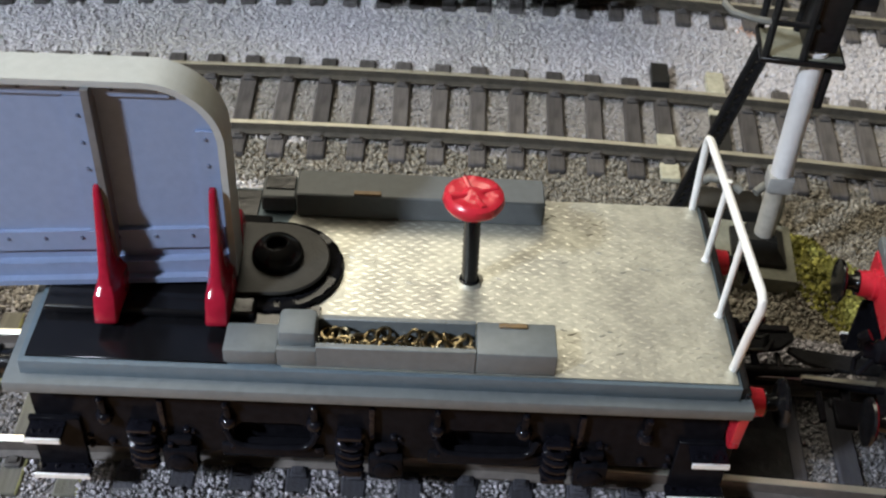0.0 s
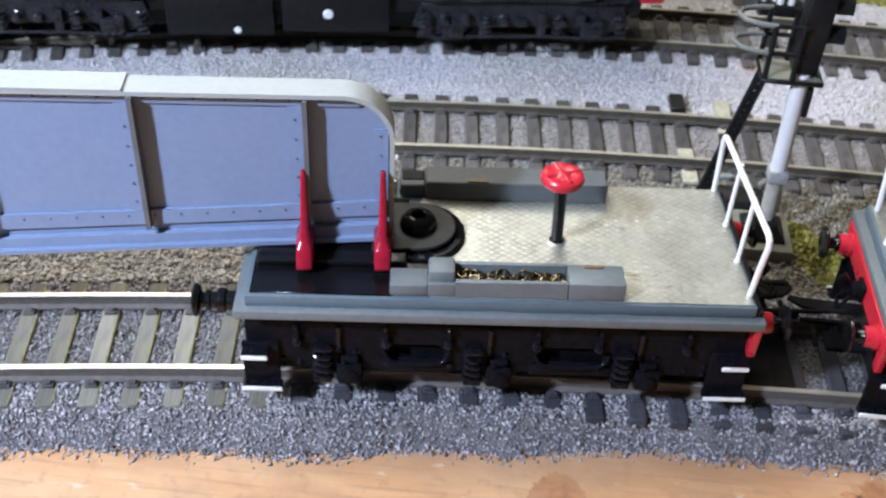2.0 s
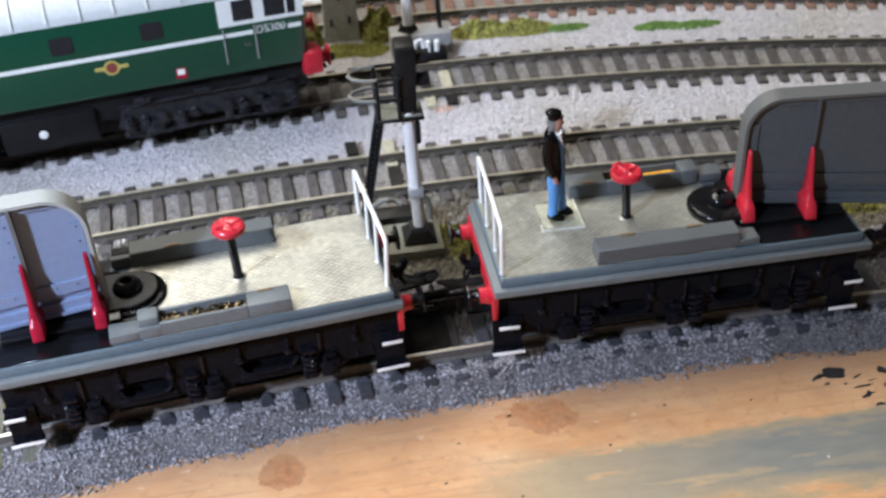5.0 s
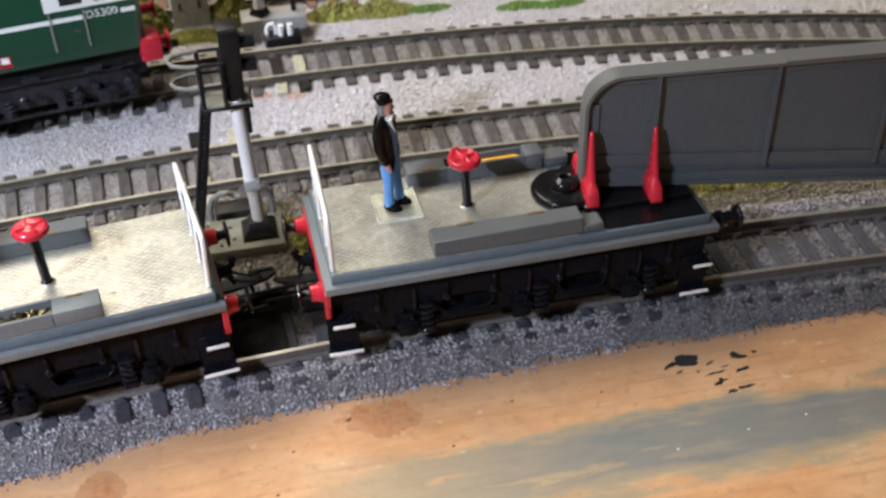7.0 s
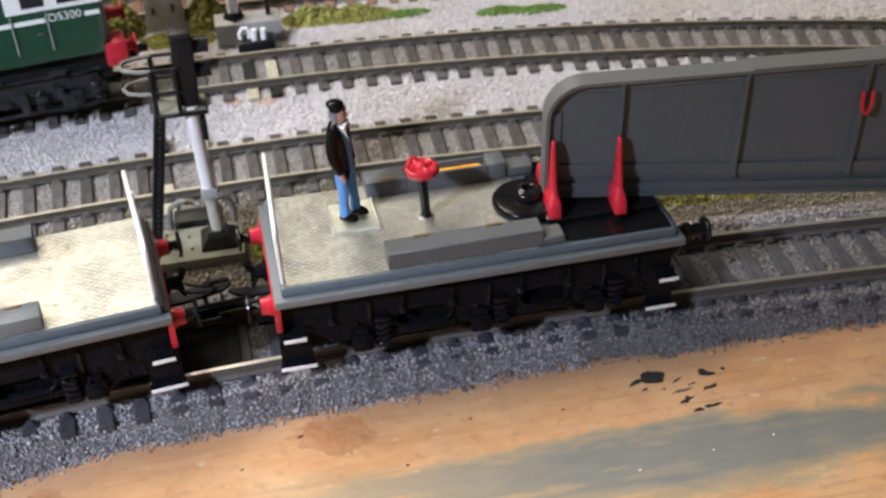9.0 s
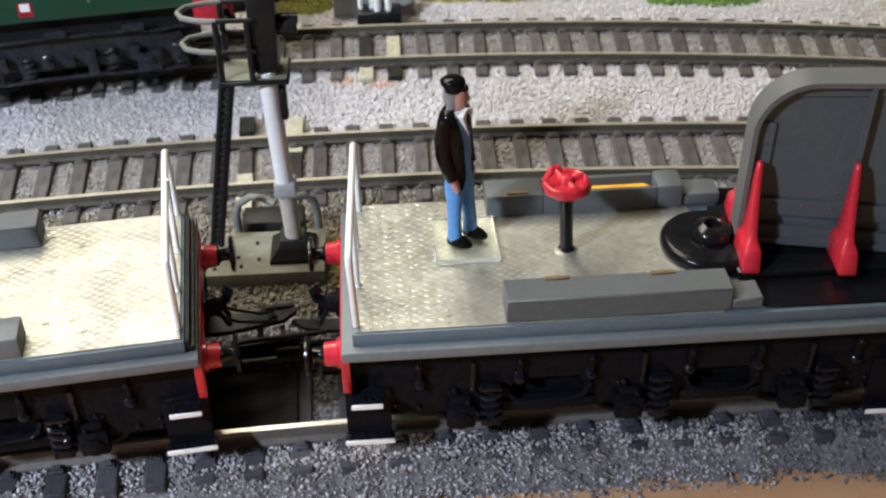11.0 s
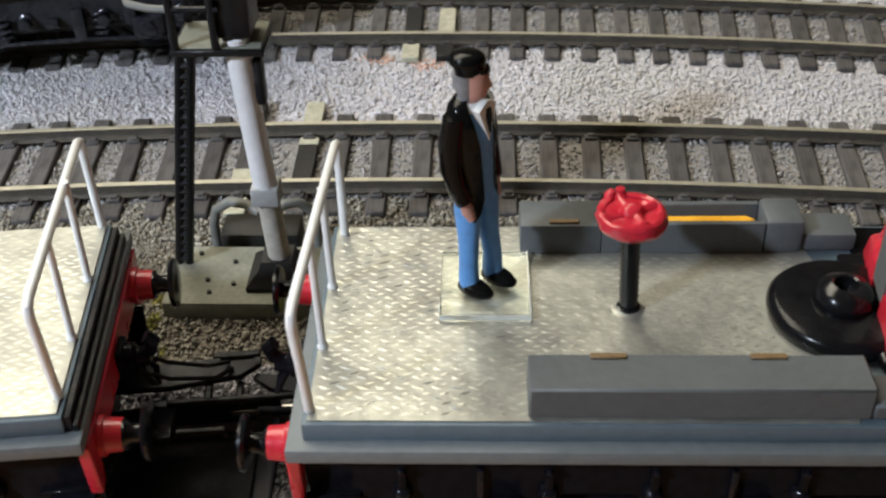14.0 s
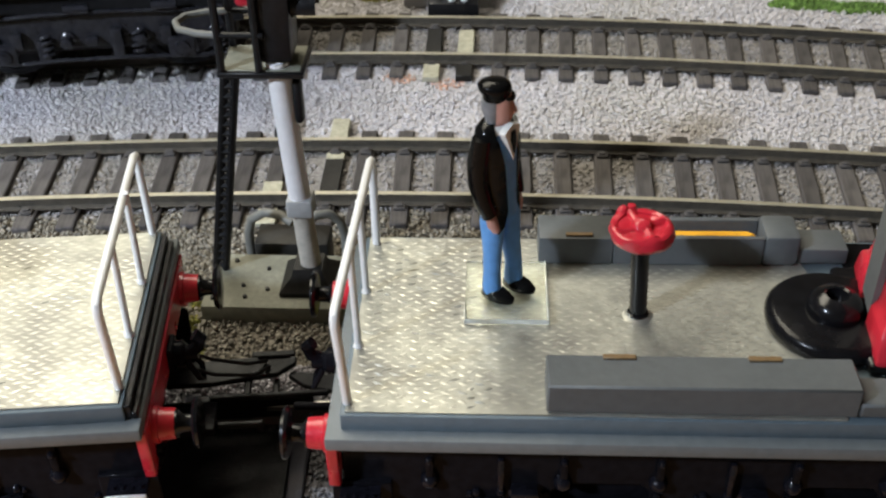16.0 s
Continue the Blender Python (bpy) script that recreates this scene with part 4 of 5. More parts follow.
        for x0, x1, lx0, lx1 in ((-78.4, -74.4, -78.9, -72.6), (-5.0, -0.8, -6.4, 0.4)):
            st = B()
            box(st, lx0 + 0.3, lx1 - 0.3, min(s * 13.0, s * 13.7), max(s * 13.0, s * 13.7), 7.6, 16.6, 0.12)
            steps = part("step_board", st, M_FRAME, t, "black footsteps with white edges")
            for (a, c, z, yo) in ((x0, x1, 15.9, 16.2), (lx0, lx1, 8.3, 15.2)):
                b = B()
                box(b, a, c, min(s * 13.4, s * yo), max(s * 13.4, s * yo), z - 0.35, z + 0.25, 0.08)
                for k in range(4):
                    lathe(b, [(0.28, 0), (0.2, 0.25), (0.02, 0.3)], (a + 0.7 + k * (c - a - 1.4) / 3, s * (yo - 1.0), z + 0.25), n=8)
                tr = part("tread", b, M_PART, steps)
                b = B()
                box(b, a, c, min(s * (yo + 0.003), s * (yo + 0.3)), max(s * (yo + 0.003), s * (yo + 0.3)), z - 0.35, z + 0.45, 0.08)
                part("edge_strip", b, M_WHITE, tr, "white painted step edge")
    for x in (-62.6, -39.4, -16.1):
        ws = B()
        rod(ws, (x, -11.8, 11.7), (x, 11.8, 11.7), 0.9)
        axle = part("wheelset", ws, M_BLACKM, t, "dark steel wheelset")
        for y, d in ((-8.25, 1), (8.25, -1)):
            b = B()
            lathe(b, [(6.9, -0.9), (6.9, -0.4), (6.1, -0.2), (5.98, 1.5), (5.2, 1.6), (4.8, 1.0), (1.6, 1.0), (1.4, 1.7), (0.9, 1.7)], (x, y, 11.7), (0, -d, 0), 36)
            part("wheel", b, M_BLACKM, axle)
    b = B()
    box(b, -77, -2, -11.9, 11.9, 17, 24.18, 0.2)
    # added inner block keeps the view through the slots dark
    box(b, -76, -3, -7.0, 7.0, 7.6, 17.1, 0.2)
    part("underframe", b, M_BLACKM, t)
    return t


def rail_run(far, near, foot_far, foot_near):
    """Handrail from foot to foot; far and near: its upper bends."""
    f, n, ff, nf = Vector(far), Vector(near), Vector(foot_far), Vector(foot_near)
    ef, en = (n - f).normalized(), (f - n).normalized()
    return [ff, ff.lerp(f, 0.5), f - Vector((0, 0, 1.3)), f - Vector((0, 0, 0.4)) + ef * 0.3, f + ef * 1.2, f.lerp(n, 0.5), n + en * 1.2, n - Vector((0, 0, 0.4)) + en * 0.3, n - Vector((0, 0, 1.3)), nf.lerp(n, 0.5), nf]


bogie_a = bogie("grey six-wheeled bogie with a chain in its tray", (-30.3, -0.4, -0.3, -0.3),
                rail_run((-2.7, 14.6, 38.6), (-2.0, -13.7, 39.3), (-2.5, 14.4, 27.5), (-2.2, -12.2, 27.5)), True)
bogie_a.matrix_basis = pose(-9.8 * MM, -0.8 * MM, 0, 0, 0, 6.63)
bogie_b = bogie("grey six-wheeled bogie carrying a painted figure on its deck", (-31.7, -0.8, 0.6, 1.1),
                rail_run((-2.6, -14.4, 38.6), (-1.8, 14.9, 39.9), (-2.8, -13.2, 27.5), (-2.1, 13.2, 27.5)), False)
bogie_b.matrix_basis = pose(10.1 * MM, -1.3 * MM, 0, 0, 0, 180.58)
AT_A, AT_B = bogie_a.matrix_basis.copy(), bogie_b.matrix_basis.copy()

# brass chain heaped in the tray of one bogie
b = B()
rng = random.Random(11)
for k in range(34):
    x = -45.4 + 14.8 * (k % 17) / 16 + rng.uniform(-0.3, 0.3)
    y = -12.0 + (0.7 if k < 17 else -0.7) + rng.uniform(-0.3, 0.3)
    m = Matrix.Translation((x, y, 29.0 + rng.uniform(-0.1, 0.5))) @ Euler((rng.uniform(-1.2, 1.2), rng.uniform(-0.9, 0.9), rng.uniform(0, 3))).to_matrix().to_4x4()
    tube(b, [m @ Vector((0.85 * math.cos(a), 0.6 * math.sin(a), 0)) for a in np.linspace(0, 2 * math.pi, 13)], 0.2, 6)
solid("chain", b, M_BRASS, "tarnished brass chain heaped in a grey tray", "chain", at=AT_A.copy())
# pole in the tray of the other
b = B()
prism(b, [(-31.5, -11.6), (-45.0, -11.4), (-46.0, -12.0), (-45.0, -12.7), (-31.5, -12.6)], 28.403, 30.3, bev=0.2)
solid("pole", b, M_YELLOW, "yellow-orange painted pole lying in a grey tray", "pole", at=AT_B.copy())


# ---- plate girders ----
def girder(name, at, face, edge, gus, label, rise, zt, ribs, braces, covers, hook=False):
    """Fish-bellied plate girder: its foot falls away from the end. rise: slope of the top. ribs: first and pitch."""
    t = thing(name, label=label, category="girder")
    t.matrix_basis = at
    L, r, w = 190.0, 7.4, 2.25
    stations = [float(x) for x in np.linspace(0.2, L, 14)]

    def foot(x):
        return 30.2 - 0.064 * min(x, 95.0)

    def head(x):
        return zt + rise * x

    def band(b, x0, x1, y0, y1, lo, hi, bev=0.0):
        """A bar along the girder between two heights that follow its slopes."""
        xs = [x0] + [x for x in stations if x0 < x < x1] + [x1]
        loft(b, [[(x, y0, lo(x)), (x, y1, lo(x)), (x, y1, hi(x)), (x, y0, hi(x))] for x in xs])

    arc = [(r - r * math.sin(a), r - r * math.cos(a)) for a in np.linspace(0, math.pi / 2, 13)]
    b = B()
    poly = [(x, foot(x) + 0.4) for x in stations] + [(L, head(L) - 0.5)] + [(x + 0.3, head(x) - 0.6 - d) for x, d in arc]
    prism(b, poly, -0.9, 0.9, axis="y")
    web = part("web", b, face, t)
    b = B()
    outer = [(L, head(L))] + [(x, head(x) - d) for x, d in arc] + [(0, foot(0) + 0.3)]
    rings = []
    for i, (x, h) in enumerate(outer):
        p, q = outer[max(0, i - 1)], outer[min(len(outer) - 1, i + 1)]
        d = Vector((q[0] - p[0], q[1] - p[1])).normalized()
        rings.append([(x, -w, h), (x, w, h), (x - d.y * 0.7, w, h + d.x * 0.7), (x - d.y * 0.7, -w, h + d.x * 0.7)])
    loft(b, rings)
    part("top_flange", b, edge, t, "flange curving down round the girder's end")
    for i, x in enumerate(covers):
        b = B()
        band(b, x, L, -w - 0.1 - 0.1 * i, w + 0.1 + 0.1 * i, lambda x: head(x) + 0.003 + 0.36 * i, lambda x: head(x) + 0.36 * (i + 1))
        part("cover_plate", b, edge, t)
    b = B()
    band(b, 0.2, L, -2.75, 2.75, foot, lambda x: foot(x) + 0.7)
    part("bottom_flange", b, face, t)
    lines = [float(x) for x in np.arange(ribs[0], L, ribs[1])]
    for s in (-1, 1):
        def slab(b, x0, x1, p, q, lo, hi):
            band(b, x0, x1, min(s * p, s * q), max(s * p, s * q), lo, hi)

        b = B()
        slab(b, 1.0, L, 0.903, 1.45, lambda x: foot(x) + 3.9, lambda x: foot(x) + 6.5)
        part("rivet_strip", b, face, web)
        b = B()
        slab(b, 0.9, L, 0.903, 1.9, lambda x: foot(x) + 0.703, lambda x: foot(x) + 2.4)
        part("angle_strip", b, face, web)
        b = B()
        slab(b, 5.0, L, 0.903, 1.3, lambda x: head(x) - 2.3, lambda x: head(x) - 0.75)
        part("top_angle", b, face, web)
        b = B()
        slab(b, 0.9, 3.0, 0.903, 1.3, lambda x: foot(x) + 6.6, lambda x: head(x) - 6.2)
        part("end_strip", b, face, web)
        side = -1 if hook else 1
        for x in lines:
            b = B()
            p, q = sorted((x, x + side * 2.6))
            slab(b, p, q, 0.903, 1.3, lambda x: foot(x) + 6.6, lambda x: head(x) - 2.4)
            part("doubler", b, face, web)
            b = B()
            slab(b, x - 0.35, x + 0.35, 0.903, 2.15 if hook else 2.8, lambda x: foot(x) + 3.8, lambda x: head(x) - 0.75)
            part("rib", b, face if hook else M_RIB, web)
        b = B()
        spots = [(x, 1.45, foot(x) + 5.6) for x in np.arange(4.5, L, 3.9)] + [(x, 1.3, head(x) - 1.5) for x in np.arange(6.0, L, 4.4)]
        for x in lines:
            spots += [(x + side * 1.5, 1.3, h) for h in np.arange(foot(x) + 8, head(x) - 3, 3.3)]
        spots += [(2.0, 1.3, h) for h in np.arange(foot(0) + 8, head(0) - 7, 3.3)]
        for x, o, h in spots:
            lathe(b, [(0.24, 0), (0.2, 0.13), (0.08, 0.2)], (x, s * o, h), (0, s, 0), 7)
        part("rivets", b, face if hook else M_RIVET, web)
        for x in braces:
            b = B()
            rings = []
            for h, half, t0, y1 in ((28.76, 1.5, 2.0, 8.4), (29.6, 1.45, 2.0, 8.2), (31.8, 1.4, 2.0, 7.4), (32.5, 0.9, 2.0, 6.6), (33.5, 0.72, 2.0, 6.0), (37, 0.6, 2.1, 4.8), (41, 0.5, 2.2, 3.7), (43.0, 0.4, 2.3, 3.1)):
                rings.append([(x - half, s * t0, h), (x + half, s * t0, h), (x + half * 0.8, s * y1, h), (x - half * 0.8, s * y1, h)])
            loft(b, rings)
            bmesh.ops.bevel(b, geom=b.edges[:], offset=0.16, segments=1, affect="EDGES", clamp_overlap=True)
            part("gusset", b, gus, t, "glossy red bracing gusset", 50)
    if hook:
        b = B()
        x, s = lines[2] + 0.3, -1
        tube(b, [(x - 0.95, s * 2.5, 49.0), (x - 0.95, s * 2.8, 46.4), (x - 0.55, s * 3.0, 45.0), (x, s * 3.1, 44.5), (x + 0.55, s * 3.0, 45.0), (x + 0.95, s * 2.8, 46.4), (x + 0.95, s * 2.5, 49.0)], 0.4, 8)
        part("lifting_shackle", b, M_RED, t, "red lifting shackle")
    return t


girder("plate_girder", pose(-65.0 * MM, -9.2 * MM, 0, 0, 0, 188), M_LAVENDER, M_PALEGREY, M_DKRED, "pale blue-grey riveted plate girder resting on a bogie", 0.003, 55.2, (12.6, 24.0), (1.6, 13.2), (37.5,))
girder("plate_girder", pose(64.9 * MM, -0.84 * MM, 0, 0, 0, -6.8), M_DARKGREY, M_MIDGREY, M_RED, "dark grey plate girder with red gussets resting on a bogie", 0.018, 54.1, (14.2, 23.4), (1.4, 14.1), (38.4, 63.0), True)


# ---- the figure on its clear base ----
b = B()
box(b, -22.05, -13.35, -9.05, 1.15, 27.66, 28.25, 0.05)
base = thing("figure_base", label="clear acrylic square under a painted figure", category="display base")
base.matrix_basis = AT_B.copy()
part("slab", b, M_ACRYLIC, base).visible_shadow = False
for dims in ((-22.2, -22.06, -9.2, 1.3), (-22.05, -13.35, 1.16, 1.25), (-13.34, -13.26, -0.9, 1.25)):
    b = B()
    box(b, *dims, 27.66, 28.25)
    part("sawn_edge", b, M_SAWN, base, "frosted white sawn edge")


def figure():
    b = B()
    SK, CO, TR, WH, HA = 0, 1, 2, 3, 4

    def body(rows, mi, n=14):
        """Rows of x, y, z, half-width along x, half-width along y."""
        loft(b, [[(x + rx * math.cos(2 * math.pi * i / n), y + ry * math.sin(2 * math.pi * i / n), z) for i in range(n)] for x, y, z, rx, ry in rows], mi)

    for s, fx in ((-1, -0.55), (1, 0.75)):  # legs and shoes
        y = s * 1.35
        body([(fx - 0.1, y, 0.9, 1.05, 0.85), (fx - 0.1, y, 1.6, 1.1, 0.9), (fx, y, 3.5, 1.0, 0.85), (fx * 0.6, y, 6.5, 1.1, 0.95), (fx * 0.3, y * 0.95, 10, 1.45, 1.25), (0, y * 0.8, 12.6, 1.6, 1.35)], TR)
        body([(fx + 0.6, y, 0.0, 1.9, 0.8), (fx + 0.6, y, 0.5, 2.1, 0.95), (fx + 0.4, y, 1.1, 1.7, 0.9), (fx, y, 1.5, 1.0, 0.8)], CO)
    body([(0.1, 0, 10.6, 1.7, 1.85), (0.2, 0, 14, 1.75, 1.9), (0.3, 0, 18, 1.75, 2.0), (0.2, 0, 20, 1.35, 1.7)], TR)
    # coat, open down the front
    n = 24
    rings = []
    for z, rx, ry, gap in ((9.0, 2.0, 2.3, 1.05), (9.8, 2.15, 2.4, 0.75), (11.5, 2.25, 2.5, 0.5), (14, 2.15, 2.45, 0.42), (17, 2.2, 2.65, 0.45), (19.2, 2.15, 2.75, 0.6), (20.5, 1.75, 2.35, 0.75), (21.2, 1.2, 1.6, 0.85)):
        out = [(rx * math.cos(a) - 0.1, ry * math.sin(a), z) for a in np.linspace(gap, 2 * math.pi - gap, n)]
        inn = [((rx - 0.3) * math.cos(a) - 0.1, (ry - 0.3) * math.sin(a), z) for a in np.linspace(2 * math.pi - gap, gap, n)]
        rings.append(out + inn)
    loft(b, rings, CO)
    for s in (-1, 1):  # arms
        tube(b, [(-0.1, s * 2.3, 20.0), (-0.4, s * 2.75, 17.5), (-0.4, s * 2.9, 15), (0.0, s * 2.85, 13.2), (0.5, s * 2.65, 11.6)], [1.05, 1.2, 1.1, 1.0, 0.9], 12, CO)
        tube(b, [(0.5, s * 2.65, 11.7), (0.7, s * 2.6, 10.6), (1.0, s * 2.5, 9.7)], [0.55, 0.65, 0.4], 10, SK)
    # shirt, tie, neck, head
    prism(b, [(0, 17.2), (1.35, 20.6), (0, 21.2), (-1.35, 20.6)], 1.35, 2.12, axis="x", mi=WH)
    prism(b, [(0, 18.0), (0.42, 19.6), (0.25, 20.5), (-0.25, 20.5), (-0.42, 19.6)], 2.0, 2.3, axis="x", mi=CO)
    body([(0.15, 0, 20.2, 1.5, 1.75), (0.15, 0, 21.1, 1.3, 1.45), (0.2, 0, 21.6, 1.05, 1.15)], WH)
    body([(0.25, 0, 21.4, 0.85, 0.85), (0.4, 0, 22.2, 1.15, 1.05), (0.45, 0, 23.2, 1.45, 1.15), (0.4, 0, 24.4, 1.45, 1.2), (0.3, 0, 25.2, 1.2, 1.1)], SK)
    body([(1.7, 0, 22.75, 0.15, 0.15), (1.8, 0, 23.0, 0.36, 0.32), (1.75, 0, 23.5, 0.28, 0.25), (1.6, 0, 24.1, 0.15, 0.15)], SK, 8)
    body([(-0.25, 0, 21.9, 0.75, 1.0), (-0.35, 0, 23.2, 1.15, 1.25), (-0.3, 0, 24.4, 1.25, 1.32)], HA)
    body([(0.1, 0, 24.4, 1.42, 1.3), (0.1, 0, 25.0, 1.48, 1.36), (0.0, 0, 25.45, 1.72, 1.58), (-0.1, 0, 25.9, 1.7, 1.55), (-0.15, 0, 26.2, 1.3, 1.15), (-0.15, 0, 26.3, 0.5, 0.4)], CO)
    body([(1.35, 0, 24.5, 0.7, 0.95), (1.2, 0, 24.8, 0.75, 1.05)], CO)
    for v in b.verts:  # the chest is turned from the hips
        if 8.9 < v.co.z <= 21.35:
            a = -0.14 * min(1.0, (v.co.z - 8.9) / 5.0)
            x, y = v.co.x, v.co.y
            v.co.x, v.co.y = x * math.cos(a) - y * math.sin(a), x * math.sin(a) + y * math.cos(a)
    for v in b.verts:  # the head is turned back to the heading
        if v.co.z > 21.35:
            v.co.z -= 0.9
            v.co.x += 0.15
            x, y = v.co.x - 0.25, v.co.y
            v.co.x, v.co.y = 0.25 + x * math.cos(0.4) - y * math.sin(0.4), x * math.sin(0.4) + y * math.cos(0.4)
    return b


solid("painted_figure", figure(), [M_SKIN, M_COAT, M_JEAN, M_WHITE, M_HAIR], "small painted figure in black coat and blue overalls", "figurine", at=AT_B @ pose(-17.4 * MM, -3.4 * MM, 28.26 * MM, 0, 3.2, 0) @ pose(0, 0, 0, 0, 0, 180 - 28) @ Matrix.Diagonal((0.96, 0.96, 1.015, 1)), smooth=60)


# ---- colour-light signal between the first two tracks ----
def signal():
    t = thing("colour_light_signal", label="black-headed colour light signal on a leaning white post", category="signal")
    b = B()
    box(b, -14.2, 5.9, 26.2, 38.7, 2.4, 5.8, 0.25, 2)
    base = part("base_slab", b, M_CONCRETE, t, "olive-grey concrete base slab")
    b = B()
    for x, y in ((-12.8, 28), (-13, 36.5), (-9, 31), (-6, 35), (-8.3, 28.4), (-11, 36.8), (-5.4, 30.2)):
        lathe(b, [(0.35, 5.803), (0.3, 6.15), (0.05, 6.2)], (x, y, 0), n=8)
    part("studs", b, M_BLACKM, base)
    top, foot = Vector((-0.5, 29.8, 42.0)), Vector((0.8, 32.4, 7.5))

    def at(z):
        return foot + (top - foot) * ((z - foot.z) / (top.z - foot.z))
    b = B()
    rings = [[(0.5 + x * w, 32.4 + y * w, z) for x, y in ((-1, -1), (1, -1), (1, 1), (-1, 1))] for z, w in ((5.803, 3.9), (6.5, 3.9), (8.2, 2.3), (9.3, 2.0))]
    loft(b, rings)
    part("post_socket", b, M_TAN_BLACK, t, "dark tapered post socket")
    b = B()
    tube(b, [at(8.5), at(19.0)], 1.45, 20)
    part("lower_post", b, M_DUSTPOST, t, "dusty cream lower post")
    b = B()
    tube(b, [at(20.5), at(42)], 1.5, 20)
    part("upper_post", b, M_POSTWHITE, t, "white painted upper post")
    b = B()
    c = at(19.8)
    box(b, c.x - 1.75, c.x + 1.75, c.y - 1.75, c.y + 1.75, 18.4, 21.1, 0.3, 2)
    part("collar", b, M_GREYMETAL, t, "grey metal collar")
    b = B()
    c = at(36)
    box(b, c.x + 1.3, c.x + 2.5, c.y - 1.0, c.y + 1.0, 33.2, 39.2, 0.5, 2)
    part("telephone_box", b, M_BLACKM, t)
    b = B()
    box(b, -7.6, 3.0, 27.6, 35.4, 40.4, 41.2, 0.15)
    part("platform", b, M_BLACKM, t, "black cage platform")
    b = B()
    box(b, -7.2, 2.6, 28.0, 35.0, 41.203, 41.35, 0.05)
    part("decking", b, M_CONCRETE, t, "dusty olive-grey cage floor")
    # head with hooded lamps
    def lean(b):
        for v in b.verts:
            v.co.x += 0.03 * (v.co.z - 42.0)
        return b

    b = B()
    box(b, -2.6, 1.6, 28.4, 33.8, 42.2, 57.0, 0.35, 2)
    box(b, -2.0, 1.0, 29.8, 32.4, 41.353, 42.4, 0.1)
    head = part("signal_head", lean(b), M_BLACKM, t, "black lamp housing")
    b = B()
    box(b, -2.8, 1.4, 28.2, 34.0, 57.003, 58.2, 0.3, 2)
    part("head_cap", lean(b), M_TAN_BLACK, head, "dusty black housing cap")
    for z in (48.6, 53.9):
        b = B()
        rings = []
        for x, r in ((1.6, 1.9), (4.6, 1.9)):
            rings.append([(x, 31.1 + r * math.cos(a), z + r * math.sin(a)) for a in np.linspace(-0.3, math.pi + 0.3, 14)] + [(x, 31.1 + (r - 0.35) * math.cos(a), z + (r - 0.35) * math.sin(a)) for a in np.linspace(math.pi + 0.3, -0.3, 14)])
        loft(b, rings)
        part("lamp_hood", lean(b), M_BLACKM, head)
        b = B()
        lathe(b, [(1.6, 0), (1.5, 0.3), (0.1, 0.6)], (1.6, 31.1, z), (1, 0, 0), 16)
        part("lens", lean(b), M_DARKGLASS, head)
    # cage of flat bars and hoops
    rail = None
    for x, y in ((-7.0, 28.0), (-7.0, 35.0), (-2.4, 28.0), (-2.4, 35.0)):
        b = B()
        rod(b, (x, y, 41.353), (x, y, 51.1), 0.5, n=8)
        ob = part("cage_upright", b, M_BLACKM, t)
        rail = rail or ob
    for z in (46, 51):
        for y in (28.0, 35.0):
            b = B()
            rod(b, (-7.3, y, z), (-1.5, y, z), 0.4, n=8)
            part("cage_rail", b, M_BLACKM, rail)
        b = B()
        tube(b, [(-6.8, 28.0, z), (-9.6, 28.4, z), (-12.0, 29.6, z), (-12.8, 31.5, z), (-12.0, 33.4, z), (-9.6, 34.6, z), (-6.8, 35.0, z)], 0.45, 8)
        part("ladder_hoop", b, M_CONDUIT, rail, "dusty grey ladder hoop")
    b = B()
    lo, hi = Vector((-13.0, 35.0, 5.85)), Vector((-6.6, 31.0, 41.0))
    for o in (-0.68, 0.68):
        rod(b, lo + Vector((o, 0, 0)), hi + Vector((o, 0, 0)), 0.58, n=8)
    for k in range(24):
        p = lo + (hi - lo) * ((k + 0.6) / 24)
        rod(b, p + Vector((-0.68, 0, 0)), p + Vector((0.68, 0, 0)), 0.56, n=6)
    part("ladder", b, M_BLACKM, t, "black ladder")
    return t


signal()
# point motor casing and conduits behind the signal
b = B()
box(b, -9.0, 2.0, 39.6, 45.0, -0.6, 7.0, 0.4, 2)
motor = thing("point_motor", label="black trackside box with bent grey conduits", category="trackside box")
part("casing", b, M_TAN_BLACK, motor)
for x0, x1 in ((-10.0, -2.6), (4.4, -0.6)):
    b = B()
    tube(b, [(x0, 41.5, -1.0), (x0, 41.5, 7.5), (x0 + (x1 - x0) * 0.1, 41.2, 10.2), (x0 + (x1 - x0) * 0.4, 40.5, 12.0), (x0 + (x1 - x0) * 0.75, 39.5, 12.3), (x1, 38.5, 11.6)], 0.7, 10)
    part("conduit", b, M_CONDUIT, motor, "bent grey conduit")


